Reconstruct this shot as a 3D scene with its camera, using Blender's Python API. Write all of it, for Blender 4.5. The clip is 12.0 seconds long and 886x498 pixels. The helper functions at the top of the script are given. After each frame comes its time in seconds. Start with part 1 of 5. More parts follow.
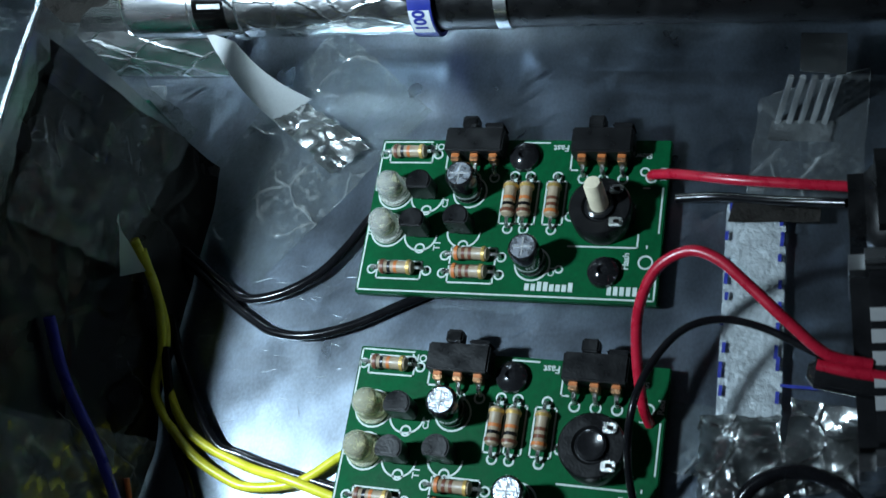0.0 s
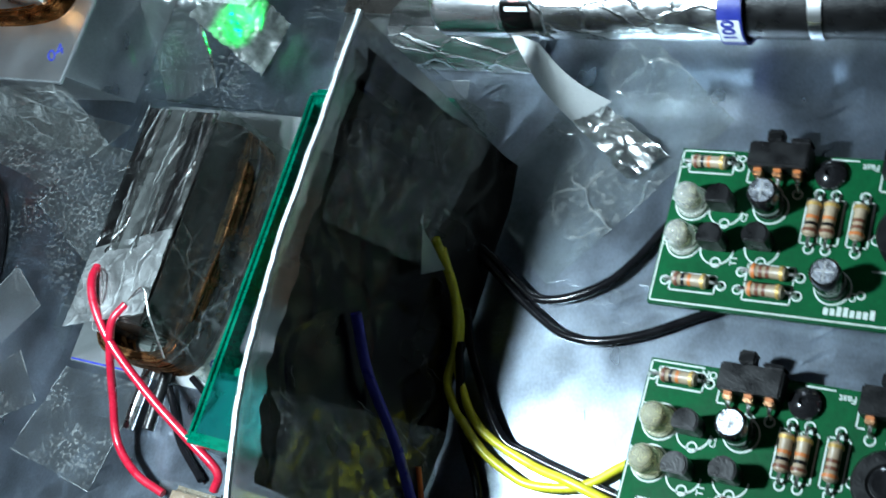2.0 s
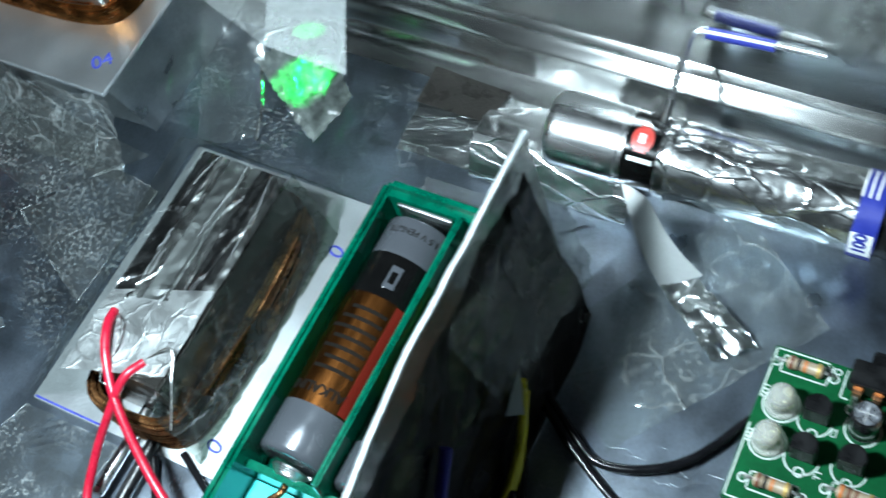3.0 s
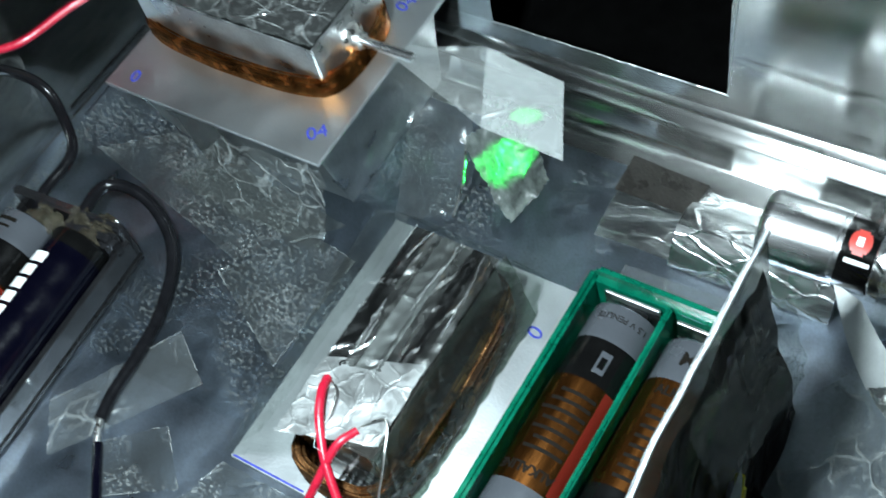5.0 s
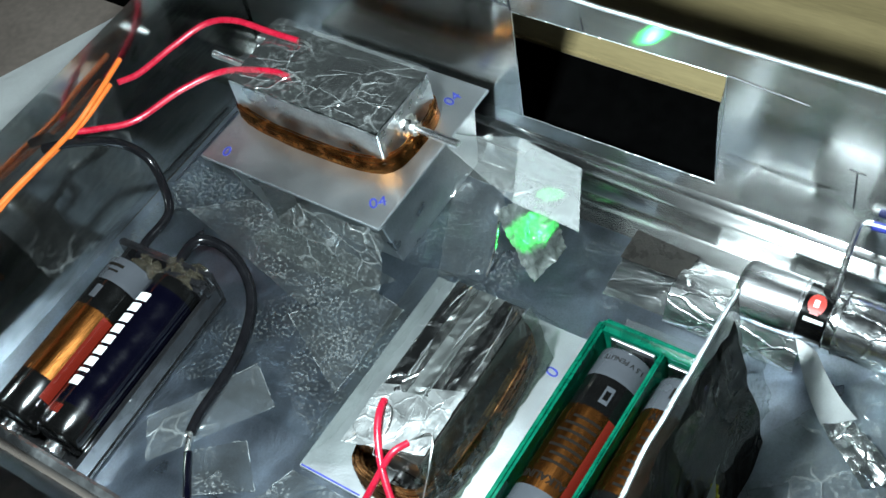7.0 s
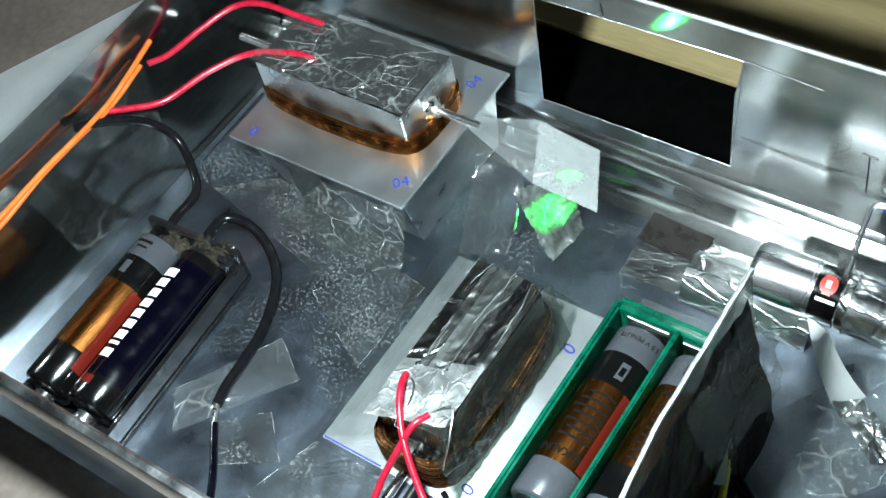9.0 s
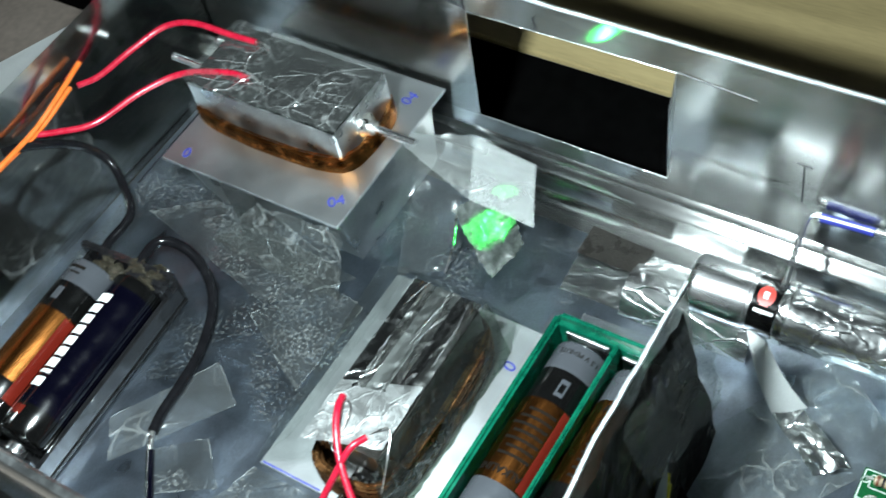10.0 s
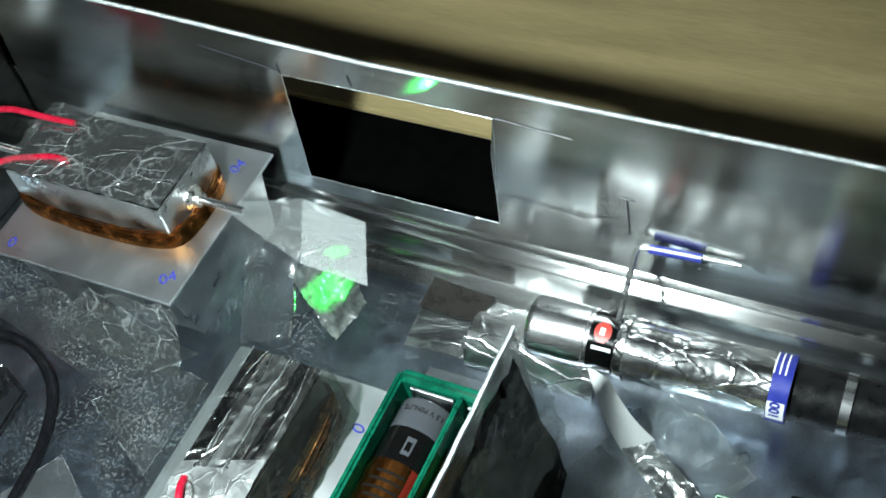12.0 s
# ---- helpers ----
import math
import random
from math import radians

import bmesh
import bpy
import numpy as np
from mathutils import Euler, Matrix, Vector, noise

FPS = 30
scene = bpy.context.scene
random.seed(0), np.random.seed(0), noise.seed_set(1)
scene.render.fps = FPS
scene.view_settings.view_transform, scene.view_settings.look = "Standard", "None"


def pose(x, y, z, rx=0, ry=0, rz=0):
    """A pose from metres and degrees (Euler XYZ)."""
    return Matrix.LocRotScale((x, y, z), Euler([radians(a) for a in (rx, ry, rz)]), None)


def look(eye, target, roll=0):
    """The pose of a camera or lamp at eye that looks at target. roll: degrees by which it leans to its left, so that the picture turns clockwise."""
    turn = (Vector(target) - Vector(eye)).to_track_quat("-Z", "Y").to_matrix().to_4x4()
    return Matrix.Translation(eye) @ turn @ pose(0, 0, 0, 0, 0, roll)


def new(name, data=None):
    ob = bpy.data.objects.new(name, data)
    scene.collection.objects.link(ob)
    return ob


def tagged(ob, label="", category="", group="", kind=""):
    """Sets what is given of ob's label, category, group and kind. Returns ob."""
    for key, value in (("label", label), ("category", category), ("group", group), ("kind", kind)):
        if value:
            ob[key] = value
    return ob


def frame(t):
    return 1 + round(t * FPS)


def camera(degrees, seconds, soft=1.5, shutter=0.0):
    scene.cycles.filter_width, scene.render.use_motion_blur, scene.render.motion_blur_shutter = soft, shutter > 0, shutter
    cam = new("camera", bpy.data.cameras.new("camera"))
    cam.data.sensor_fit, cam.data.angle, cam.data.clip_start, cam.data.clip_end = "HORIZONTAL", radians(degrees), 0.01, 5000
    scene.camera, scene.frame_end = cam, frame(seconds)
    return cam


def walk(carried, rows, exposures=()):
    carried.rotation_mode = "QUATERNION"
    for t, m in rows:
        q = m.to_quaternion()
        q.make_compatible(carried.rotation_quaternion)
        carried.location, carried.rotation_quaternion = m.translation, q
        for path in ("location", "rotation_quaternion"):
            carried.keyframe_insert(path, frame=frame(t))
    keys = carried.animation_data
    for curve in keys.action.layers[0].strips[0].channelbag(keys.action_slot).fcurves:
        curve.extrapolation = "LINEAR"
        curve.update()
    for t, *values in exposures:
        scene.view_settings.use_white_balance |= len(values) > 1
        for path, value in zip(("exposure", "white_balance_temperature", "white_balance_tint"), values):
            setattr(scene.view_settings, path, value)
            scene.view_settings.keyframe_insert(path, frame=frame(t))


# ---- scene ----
cam = camera(38.5, 12.0, 1.5, 0.5)
ROWS = [
    (0, 0.15604, -0.14369, 0.19081, 24.660, 16.437, 10.633),
    (0.5, 0.15306, -0.15203, 0.19888, 24.923, 16.356, 7.943),
    (1, 0.14675, -0.15172, 0.20484, 22.887, 19.886, 10.580),
    (1.5, 0.15445, -0.14203, 0.20163, 22.717, 25.046, 14.167),
    (2, 0.15208, -0.13486, 0.19939, 24.927, 26.123, 18.997),
    (2.5, 0.11648, -0.14079, 0.21345, 30.267, 12.895, 22.517),
    (3, 0.09489, -0.14100, 0.20965, 30.241, 10.452, 26.860),
    (3.5, 0.06938, -0.14714, 0.20976, 28.507, 6.565, 28.304),
    (5.5, 0.07417, -0.16095, 0.22741, 35.856, 11.169, 32.634),
    (6, 0.07998, -0.17382, 0.24006, 35.897, 10.074, 33.597),
    (6.5, 0.08611, -0.17807, 0.25625, 36.473, 10.001, 33.486),
    (7, 0.09110, -0.18459, 0.26303, 37.888, 9.866, 33.127),
    (9, 0.09419, -0.19041, 0.26838, 37.450, 10.069, 33.975),
    (9.5, 0.09304, -0.19026, 0.26669, 37.762, 9.730, 33.599),
    (10, 0.09770, -0.18462, 0.26434, 37.831, 9.542, 31.964),
    (10.5, 0.10052, -0.17723, 0.26213, 38.152, 9.421, 29.433),
    (11, 0.10645, -0.17498, 0.25989, 38.754, 8.728, 26.183),
    (11.5, 0.10866, -0.17390, 0.26010, 39.663, 8.589, 24.621),
    (12, 0.11076, -0.17388, 0.25925, 39.116, 9.588, 24.984),
]
EXPOSURES = [(0.0, -0.66, 5800, 10), (0.5, -0.46, 5820, 10), (1.5, -0.2, 5950, 10), (2.5, -0.1, 6100, 10), (3.5, -0.12, 6250, 10), (5.5, -0.15, 6450, 10), (7.0, 0.04, 6520, 10), (9.5, 0.1, 6620, 10), (12.0, -0.05, 6850, 10)]
walk(cam, [(t, pose(*p)) for t, *p in ROWS], EXPOSURES)
# ---- light ----
world = bpy.data.worlds.new("room")
scene.world = world
world.use_nodes = True
world.node_tree.nodes["Background"].inputs[0].default_value = (0.75, 0.9, 1.0, 1)
world.node_tree.nodes["Background"].inputs[1].default_value = 0.012


def lamp(name, kind, eye, target, watts, colour, size=0.01, cone=60, blend=0.2, roll=0, oval=(1, 1)):
    data = bpy.data.lights.new(name, kind)
    data.energy, data.color = watts, colour
    if kind == "AREA":
        data.shape, data.size = "DISK", size
    else:
        data.shadow_soft_size = size
    if kind == "SPOT":
        data.spot_size, data.spot_blend = radians(cone), blend
    ob = new(name, data)
    ob.matrix_world = look(eye, target, roll) @ Matrix.Diagonal((oval[0], oval[1], 1, 1))
    return ob


lamp("desk_lamp_light", "SPOT", (-0.014, -0.125, 0.176), (-0.035, -0.06, 0.0), 5.4, (0.79, 0.955, 1.0), 0.009, 146, 0.85)
# the green beam that leaves the laser's lens
lamp("laser_beam", "SPOT", (0.0175, -0.0235, 0.0155), (-0.036, -0.0255, 0.0085), 5.0, (0.02, 1.0, 0.10), 0.0005, 10, 1.0, 0, (1.45, 0.9))
# its reflection off the silvered flag, thrown up on the back wall
lamp("laser_reflection", "SPOT", (-0.030, -0.022, 0.034), (-0.0155, 0.002, 0.0590), 0.075, (0.02, 1.0, 0.12), 0.0005, 13, 1.0, 14, (2.2, 0.45))

# a glint of the beam thrown back on the silvered blade
lamp("laser_glint", "SPOT", (-0.030, -0.034, 0.060), (-0.0285, -0.0275, 0.030), 0.12, (0.02, 1.0, 0.12), 0.0005, 9, 0.6, 30, (1.6, 0.8))

# ---- materials ----


def mat(name, base, rough=0.5, metal=0.0, vary=0.15, scale=300, fine=2500, bump=0.1, bump_scale=None, stretch=(1, 1, 1), alpha=1.0,
        trans=0.0, coat=0.0, rough_vary=0.1, rand=0.0, dark=None, spec=0.5, grain=None):
    """A worn surface: two scales of colour noise, roughness noise and fine relief; grain: the way in which brushed metal spreads its gloss."""
    m = bpy.data.materials.new(name)
    m.use_nodes = True
    nt = m.node_tree
    b = nt.nodes["Principled BSDF"]
    tc = nt.nodes.new("ShaderNodeTexCoord")
    mp = nt.nodes.new("ShaderNodeMapping")
    mp.inputs["Scale"].default_value = stretch
    nt.links.new(tc.outputs["Object"], mp.inputs["Vector"])

    def tex(s, detail):
        n = nt.nodes.new("ShaderNodeTexNoise")
        n.inputs["Scale"].default_value, n.inputs["Detail"].default_value = s, detail
        nt.links.new(mp.outputs[0], n.inputs["Vector"])
        return n.outputs["Fac"]

    big, small = tex(scale, 4), tex(fine, 2)
    mixf = nt.nodes.new("ShaderNodeMath")
    mixf.operation = "MULTIPLY_ADD"
    mixf.inputs[1].default_value = 0.35
    nt.links.new(small, mixf.inputs[0])
    sc = nt.nodes.new("ShaderNodeMath")
    sc.operation = "MULTIPLY"
    sc.inputs[1].default_value = 0.65
    nt.links.new(big, sc.inputs[0])
    nt.links.new(sc.outputs[0], mixf.inputs[2])
    ramp = nt.nodes.new("ShaderNodeValToRGB")
    lo = dark or [c * (1 - 1.6 * vary) for c in base]
    hi = [min(1, c * (1 + 1.0 * vary)) for c in base]
    ramp.color_ramp.elements[0].position, ramp.color_ramp.elements[1].position = 0.32, 0.68
    ramp.color_ramp.elements[0].color, ramp.color_ramp.elements[1].color = (*lo, 1), (*hi, 1)
    nt.links.new(mixf.outputs[0], ramp.inputs[0])
    out = ramp.outputs[0]
    if rand:
        info = nt.nodes.new("ShaderNodeObjectInfo")
        hsv = nt.nodes.new("ShaderNodeHueSaturation")
        mr = nt.nodes.new("ShaderNodeMapRange")
        mr.inputs[3].default_value, mr.inputs[4].default_value = 1 - rand, 1 + rand
        nt.links.new(info.outputs["Random"], mr.inputs[0])
        nt.links.new(mr.outputs[0], hsv.inputs["Value"])
        nt.links.new(out, hsv.inputs["Color"])
        out = hsv.outputs[0]
    nt.links.new(out, b.inputs["Base Color"])
    rr = nt.nodes.new("ShaderNodeMapRange")
    rr.inputs[1].default_value, rr.inputs[2].default_value = 0.3, 0.7
    rr.inputs[3].default_value, rr.inputs[4].default_value = max(0.02, rough - rough_vary), min(1, rough + rough_vary)
    nt.links.new(big, rr.inputs[0])
    nt.links.new(rr.outputs[0], b.inputs["Roughness"])
    b.inputs["Metallic"].default_value = metal
    b.inputs["Alpha"].default_value = alpha
    if grain:
        way = nt.nodes.new("ShaderNodeCombineXYZ")
        for k in range(3):
            way.inputs[k].default_value = grain[k]
        nt.links.new(way.outputs[0], b.inputs["Tangent"])
        b.inputs["Anisotropic"].default_value = 0.7
    b.inputs["Transmission Weight"].default_value = trans
    b.inputs["Coat Weight"].default_value = coat
    b.inputs["Specular IOR Level"].default_value = spec
    if bump:
        bp = nt.nodes.new("ShaderNodeBump")
        bp.inputs["Strength"].default_value, bp.inputs["Distance"].default_value = bump, 0.0006
        nt.links.new(tex(bump_scale or fine, 3), bp.inputs["Height"])
        nt.links.new(bp.outputs[0], b.inputs["Normal"])
    return m


def film_mat(name, tint, rough, clear, crease, scale, cloud=0.1, grain=700):
    """Thin clear plastic film: see-through and glossy, with sharp creases and cloudy glue specks."""
    m = bpy.data.materials.new(name)
    m.use_nodes = True
    nt = m.node_tree
    nt.nodes.clear()
    link = nt.links.new

    def node(kind, **values):
        n = nt.nodes.new(kind)
        for k, v in values.items():
            n.inputs[k].default_value = v
        return n

    def maths(op, a, b):
        n = nt.nodes.new("ShaderNodeMath")
        n.operation = op
        for k, v in ((0, a), (1, b)):
            if isinstance(v, (int, float)):
                n.inputs[k].default_value = v
            else:
                link(v, n.inputs[k])
        return n.outputs[0]

    out = node("ShaderNodeOutputMaterial")
    tc = node("ShaderNodeTexCoord")
    warp = node("ShaderNodeTexNoise", Scale=scale * 0.9, Detail=2.0)
    link(tc.outputs["Object"], warp.inputs["Vector"])
    mixv = nt.nodes.new("ShaderNodeVectorMath")
    mixv.operation = "MULTIPLY_ADD"
    link(warp.outputs["Color"], mixv.inputs[0])
    mixv.inputs[1].default_value = (0.9 / scale,) * 3
    link(tc.outputs["Object"], mixv.inputs[2])
    v = node("ShaderNodeTexVoronoi", Scale=scale)
    v.feature = "DISTANCE_TO_EDGE"
    link(mixv.outputs[0], v.inputs["Vector"])
    line = node("ShaderNodeMapRange")
    line.inputs[1].default_value, line.inputs[2].default_value = 0.0, 0.045
    line.inputs[3].default_value, line.inputs[4].default_value = 1.0, 0.0
    link(v.outputs["Distance"], line.inputs[0])
    patch = node("ShaderNodeTexNoise", Scale=scale * 0.45, Detail=3.0)
    link(tc.outputs["Object"], patch.inputs["Vector"])
    where = node("ShaderNodeMapRange")
    where.inputs[1].default_value, where.inputs[2].default_value = 0.46, 0.62
    link(patch.outputs["Fac"], where.inputs[0])
    creases = maths("MULTIPLY", line.outputs[0], where.outputs[0])
    fine = node("ShaderNodeTexNoise", Scale=float(grain), Detail=4.0)
    link(tc.outputs["Object"], fine.inputs["Vector"])
    speck = node("ShaderNodeMapRange")
    speck.inputs[1].default_value, speck.inputs[2].default_value = 0.5, 0.68
    link(fine.outputs["Fac"], speck.inputs[0])
    specks = maths("MULTIPLY", speck.outputs[0], where.outputs[0])
    fac = maths("ADD", maths("ADD", clear, maths("MULTIPLY", creases, crease * 0.5)), maths("MULTIPLY", specks, cloud))
    height = maths("ADD", maths("MULTIPLY", creases, 0.5), maths("MULTIPLY", warp.outputs["Fac"], 0.22))
    bp = node("ShaderNodeBump", Strength=crease, Distance=0.0012)
    link(height, bp.inputs["Height"])
    gl = node("ShaderNodeBsdfPrincipled", **{"Base Color": (0.8, 0.83, 0.83, 1), "Roughness": rough, "Metallic": 0.55})
    link(bp.outputs[0], gl.inputs["Normal"])
    clearb = node("ShaderNodeBsdfTransparent", Color=(*tint, 1))
    mix = node("ShaderNodeMixShader")
    link(fac, mix.inputs[0])
    link(clearb.outputs[0], mix.inputs[1])
    link(gl.outputs[0], mix.inputs[2])
    link(mix.outputs[0], out.inputs[0])
    return m


def foil_mat(name, base, rough, scale, crumple, stretch=(1, 1, 1)):
    """Bright metal foil: plain colour, crisp facets and thin crease ridges."""
    m = bpy.data.materials.new(name)
    m.use_nodes = True
    nt = m.node_tree
    link = nt.links.new
    b = nt.nodes["Principled BSDF"]
    b.inputs["Base Color"].default_value = (*base, 1)
    b.inputs["Metallic"].default_value = 1.0
    tc = nt.nodes.new("ShaderNodeTexCoord")
    mp = nt.nodes.new("ShaderNodeMapping")
    mp.inputs["Scale"].default_value = stretch
    link(tc.outputs["Object"], mp.inputs["Vector"])
    warp = nt.nodes.new("ShaderNodeTexNoise")
    warp.inputs["Scale"].default_value, warp.inputs["Detail"].default_value = scale * 0.6, 3.0
    link(mp.outputs[0], warp.inputs["Vector"])
    bent = nt.nodes.new("ShaderNodeVectorMath")
    bent.operation = "MULTIPLY_ADD"
    link(warp.outputs["Color"], bent.inputs[0])
    bent.inputs[1].default_value = (1.1 / scale,) * 3
    link(mp.outputs[0], bent.inputs[2])
    facet = nt.nodes.new("ShaderNodeTexVoronoi")
    facet.inputs["Scale"].default_value = scale
    link(bent.outputs[0], facet.inputs["Vector"])
    edge = nt.nodes.new("ShaderNodeTexVoronoi")
    edge.feature = "DISTANCE_TO_EDGE"
    edge.inputs["Scale"].default_value = scale * 0.55
    link(bent.outputs[0], edge.inputs["Vector"])
    ridge = nt.nodes.new("ShaderNodeMapRange")
    ridge.inputs[1].default_value, ridge.inputs[2].default_value = 0.0, 0.07
    ridge.inputs[3].default_value, ridge.inputs[4].default_value = 0.5, 0.0
    link(edge.outputs["Distance"], ridge.inputs[0])
    add = nt.nodes.new("ShaderNodeMath")
    add.operation = "MULTIPLY_ADD"
    add.inputs[1].default_value = 0.45
    link(facet.outputs["Distance"], add.inputs[0])
    link(ridge.outputs[0], add.inputs[2])
    rr = nt.nodes.new("ShaderNodeMapRange")
    rr.inputs[1].default_value, rr.inputs[2].default_value = 0.3, 0.7
    rr.inputs[3].default_value, rr.inputs[4].default_value = rough * 0.8, rough * 1.25
    link(warp.outputs["Fac"], rr.inputs[0])
    link(rr.outputs[0], b.inputs["Roughness"])
    bp = nt.nodes.new("ShaderNodeBump")
    bp.inputs["Strength"].default_value, bp.inputs["Distance"].default_value = crumple, 0.0007
    link(add.outputs[0], bp.inputs["Height"])
    link(bp.outputs[0], b.inputs["Normal"])
    return m


ALU = mat("brushed_aluminium", (0.50, 0.56, 0.635), 0.31, 1.0, 0.17, 110, 2200, 0.0, 900, (1, 0.7, 1), rough_vary=0.04)
ALU_WALL = mat("rolled_aluminium", (0.72, 0.73, 0.72), 0.18, 1.0, 0.12, 60, 900, 0.03, 260, (0.12, 1, 1), rough_vary=0.06, grain=(0, 0, 1))
ALU_SIDE = mat("polished_side_aluminium", (0.66, 0.67, 0.66), 0.12, 1.0, 0.12, 60, 900, 0.08, 300, (1, 0.15, 1), rough_vary=0.05)
ALU_PART = mat("sheet_aluminium", (0.70, 0.72, 0.73), 0.34, 1.0, 0.12, 120, 1500, 0.12, 900, rough_vary=0.1)
ALU_PALE = mat("matt_aluminium", (0.64, 0.67, 0.69), 0.40, 1.0, 0.06, 90, 3000, 0.06, 1800, rough_vary=0.03)
CUT_EDGE = mat("cut_aluminium_edge", (0.62, 0.66, 0.68), 0.4, 0.9, 0.2, 900, 4000, 0.6)
FOIL = foil_mat("crumpled_foil", (0.84, 0.86, 0.85), 0.2, 260, 0.7)
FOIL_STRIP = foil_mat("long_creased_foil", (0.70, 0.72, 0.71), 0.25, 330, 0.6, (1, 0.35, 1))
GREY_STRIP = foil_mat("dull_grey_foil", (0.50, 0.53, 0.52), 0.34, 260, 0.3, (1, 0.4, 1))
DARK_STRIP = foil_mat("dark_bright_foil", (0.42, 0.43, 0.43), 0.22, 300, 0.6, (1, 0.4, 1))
FOIL_FLAT = foil_mat("flattened_foil", (0.46, 0.48, 0.46), 0.14, 210, 0.4, (0.45, 1, 1))
FOIL_WRAP = foil_mat("wrapped_foil_tape", (0.80, 0.82, 0.82), 0.22, 420, 0.32, (0.45, 1, 1))
DARK_FOIL = foil_mat("smoky_foil", (0.13, 0.125, 0.115), 0.24, 90, 0.2)
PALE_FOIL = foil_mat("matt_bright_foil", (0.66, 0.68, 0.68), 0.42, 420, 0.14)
# clear film coloured near black: the divider's shade and dark reflections painted in
SHADED_FILM = foil_mat("shade_black_film", (0.10, 0.096, 0.088), 0.25, 110, 0.6)
CHROME = mat("turned_steel", (0.80, 0.81, 0.82), 0.27, 1.0, 0.06, 200, 2000, 0.03, stretch=(0.2, 1, 1))
TIN = mat("solder_tin", (0.68, 0.68, 0.66), 0.3, 1.0, 0.2, 800, 3000, 0.3)
BRASS = mat("brass_terminal", (0.42, 0.24, 0.13), 0.35, 1.0, 0.2, 800, 3000, 0.2)
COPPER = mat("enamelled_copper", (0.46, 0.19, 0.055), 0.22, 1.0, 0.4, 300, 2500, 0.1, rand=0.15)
# darker copy of the copper: the floor coil's shade is in the colour
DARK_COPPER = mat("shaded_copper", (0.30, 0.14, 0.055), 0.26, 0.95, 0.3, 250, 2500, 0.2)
GREEN_PCB = mat("green_solder_mask", (0.0015, 0.058, 0.017), 0.6, 0, 0.18, 160, 1200, 0.08, spec=0.1)
SILK = mat("white_silkscreen", (0.44, 0.49, 0.46), 0.6, 0, 0.15, 700, 4000, 0.05)
BLACK = mat("black_plastic", (0.006, 0.006, 0.0065), 0.33, 0, 0.25, 300, 2500, 0.1, spec=0.35)
BLACK_GLOSS = mat("black_gloss_plastic", (0.010, 0.010, 0.011), 0.16, 0, 0.25, 200, 2000, 0.04, coat=0.4)
BLACK_WIRE = mat("black_insulation", (0.005, 0.005, 0.006), 0.17, 0, 0.2, 400, 2500, 0.03, spec=0.3, rough_vary=0.04)
RED_WIRE = mat("red_insulation", (0.34, 0.007, 0.024), 0.3, 0, 0.12, 400, 2500, 0.05)
ORANGE_WIRE = mat("orange_insulation", (0.58, 0.12, 0.018), 0.36, 0, 0.15, 400, 2500, 0.05)
YELLOW_WIRE = mat("yellow_insulation", (0.56, 0.52, 0.02), 0.33, 0, 0.12, 400, 2500, 0.05)
BLUE_WIRE = mat("blue_insulation", (0.03, 0.03, 0.36), 0.34, 0, 0.15, 400, 2500, 0.05)
BEIGE = mat("beige_resistor_body", (0.29, 0.225, 0.15), 0.42, 0, 0.12, 900, 5000, 0.1, rand=0.12)
BROWN_BAND = mat("brown_band", (0.12, 0.04, 0.02), 0.45, 0, 0.1)
ORANGE_BAND = mat("orange_band", (0.42, 0.13, 0.03), 0.45, 0, 0.1)
GOLD_BAND = mat("gold_band", (0.5, 0.33, 0.1), 0.4, 0.5, 0.1)
CAP_TOP = mat("scored_can_top", (0.7, 0.73, 0.8), 0.28, 0.95, 0.1, 800, 3000, 0.2)
CREAM = mat("cream_plastic", (0.66, 0.58, 0.42), 0.45, 0, 0.1, 300, 2500, 0.05)
LED_CLEAR = mat("clear_epoxy", (0.95, 0.97, 0.90), 0.04, 0, 0.04, 500, 2000, 0.0, trans=0.76, rough_vary=0.02)
LED_AMBER = mat("straw_epoxy", (0.95, 0.93, 0.70), 0.05, 0, 0.04, 500, 2000, 0.0, trans=0.76, rough_vary=0.02)
RED_PRINT = mat("red_print", (0.42, 0.04, 0.03), 0.4, 0, 0.1)
LED_CORE = mat("led_cup", (0.5, 0.47, 0.3), 0.25, 0.8, 0.2, 900, 3000, 0.1)
GREEN_CASE = mat("green_translucent_plastic", (0.0012, 0.105, 0.06), 0.18, 0, 0.35, 120, 900, 0.08, coat=0.2, rough_vary=0.08, trans=0.25)
CYAN_CASE = mat("pale_cyan_plastic", (0.05, 0.62, 0.62), 0.35, 0, 0.12, 120, 900, 0.05)
GREY_LABEL = mat("grey_battery_sleeve", (0.065, 0.07, 0.08), 0.22, 0.3, 0.06, 150, 2500, 0.02, coat=0.5)
BLACK_LABEL = mat("black_battery_sleeve", (0.0025, 0.0025, 0.0025), 0.14, 0, 0.1, 150, 2500, 0.02, coat=0.5)
GOLD_LABEL = mat("copper_gold_battery_sleeve", (0.44, 0.16, 0.04), 0.25, 1.0, 0.28, 500, 2500, 0.1, coat=0.3, stretch=(1, 0.12, 1), rough_vary=0.04)
RED_LABEL = mat("red_battery_panel", (0.13, 0.012, 0.007), 0.2, 0.3, 0.1, 150, 2500, 0.02, coat=0.5)
NAVY_LABEL = mat("navy_battery_sleeve", (0.0008, 0.0008, 0.0032), 0.14, 0.0, 0.1, 150, 2500, 0.02, coat=0.5)
WHITE_PRINT = mat("white_print", (0.8, 0.8, 0.8), 0.5, 0, 0.05)
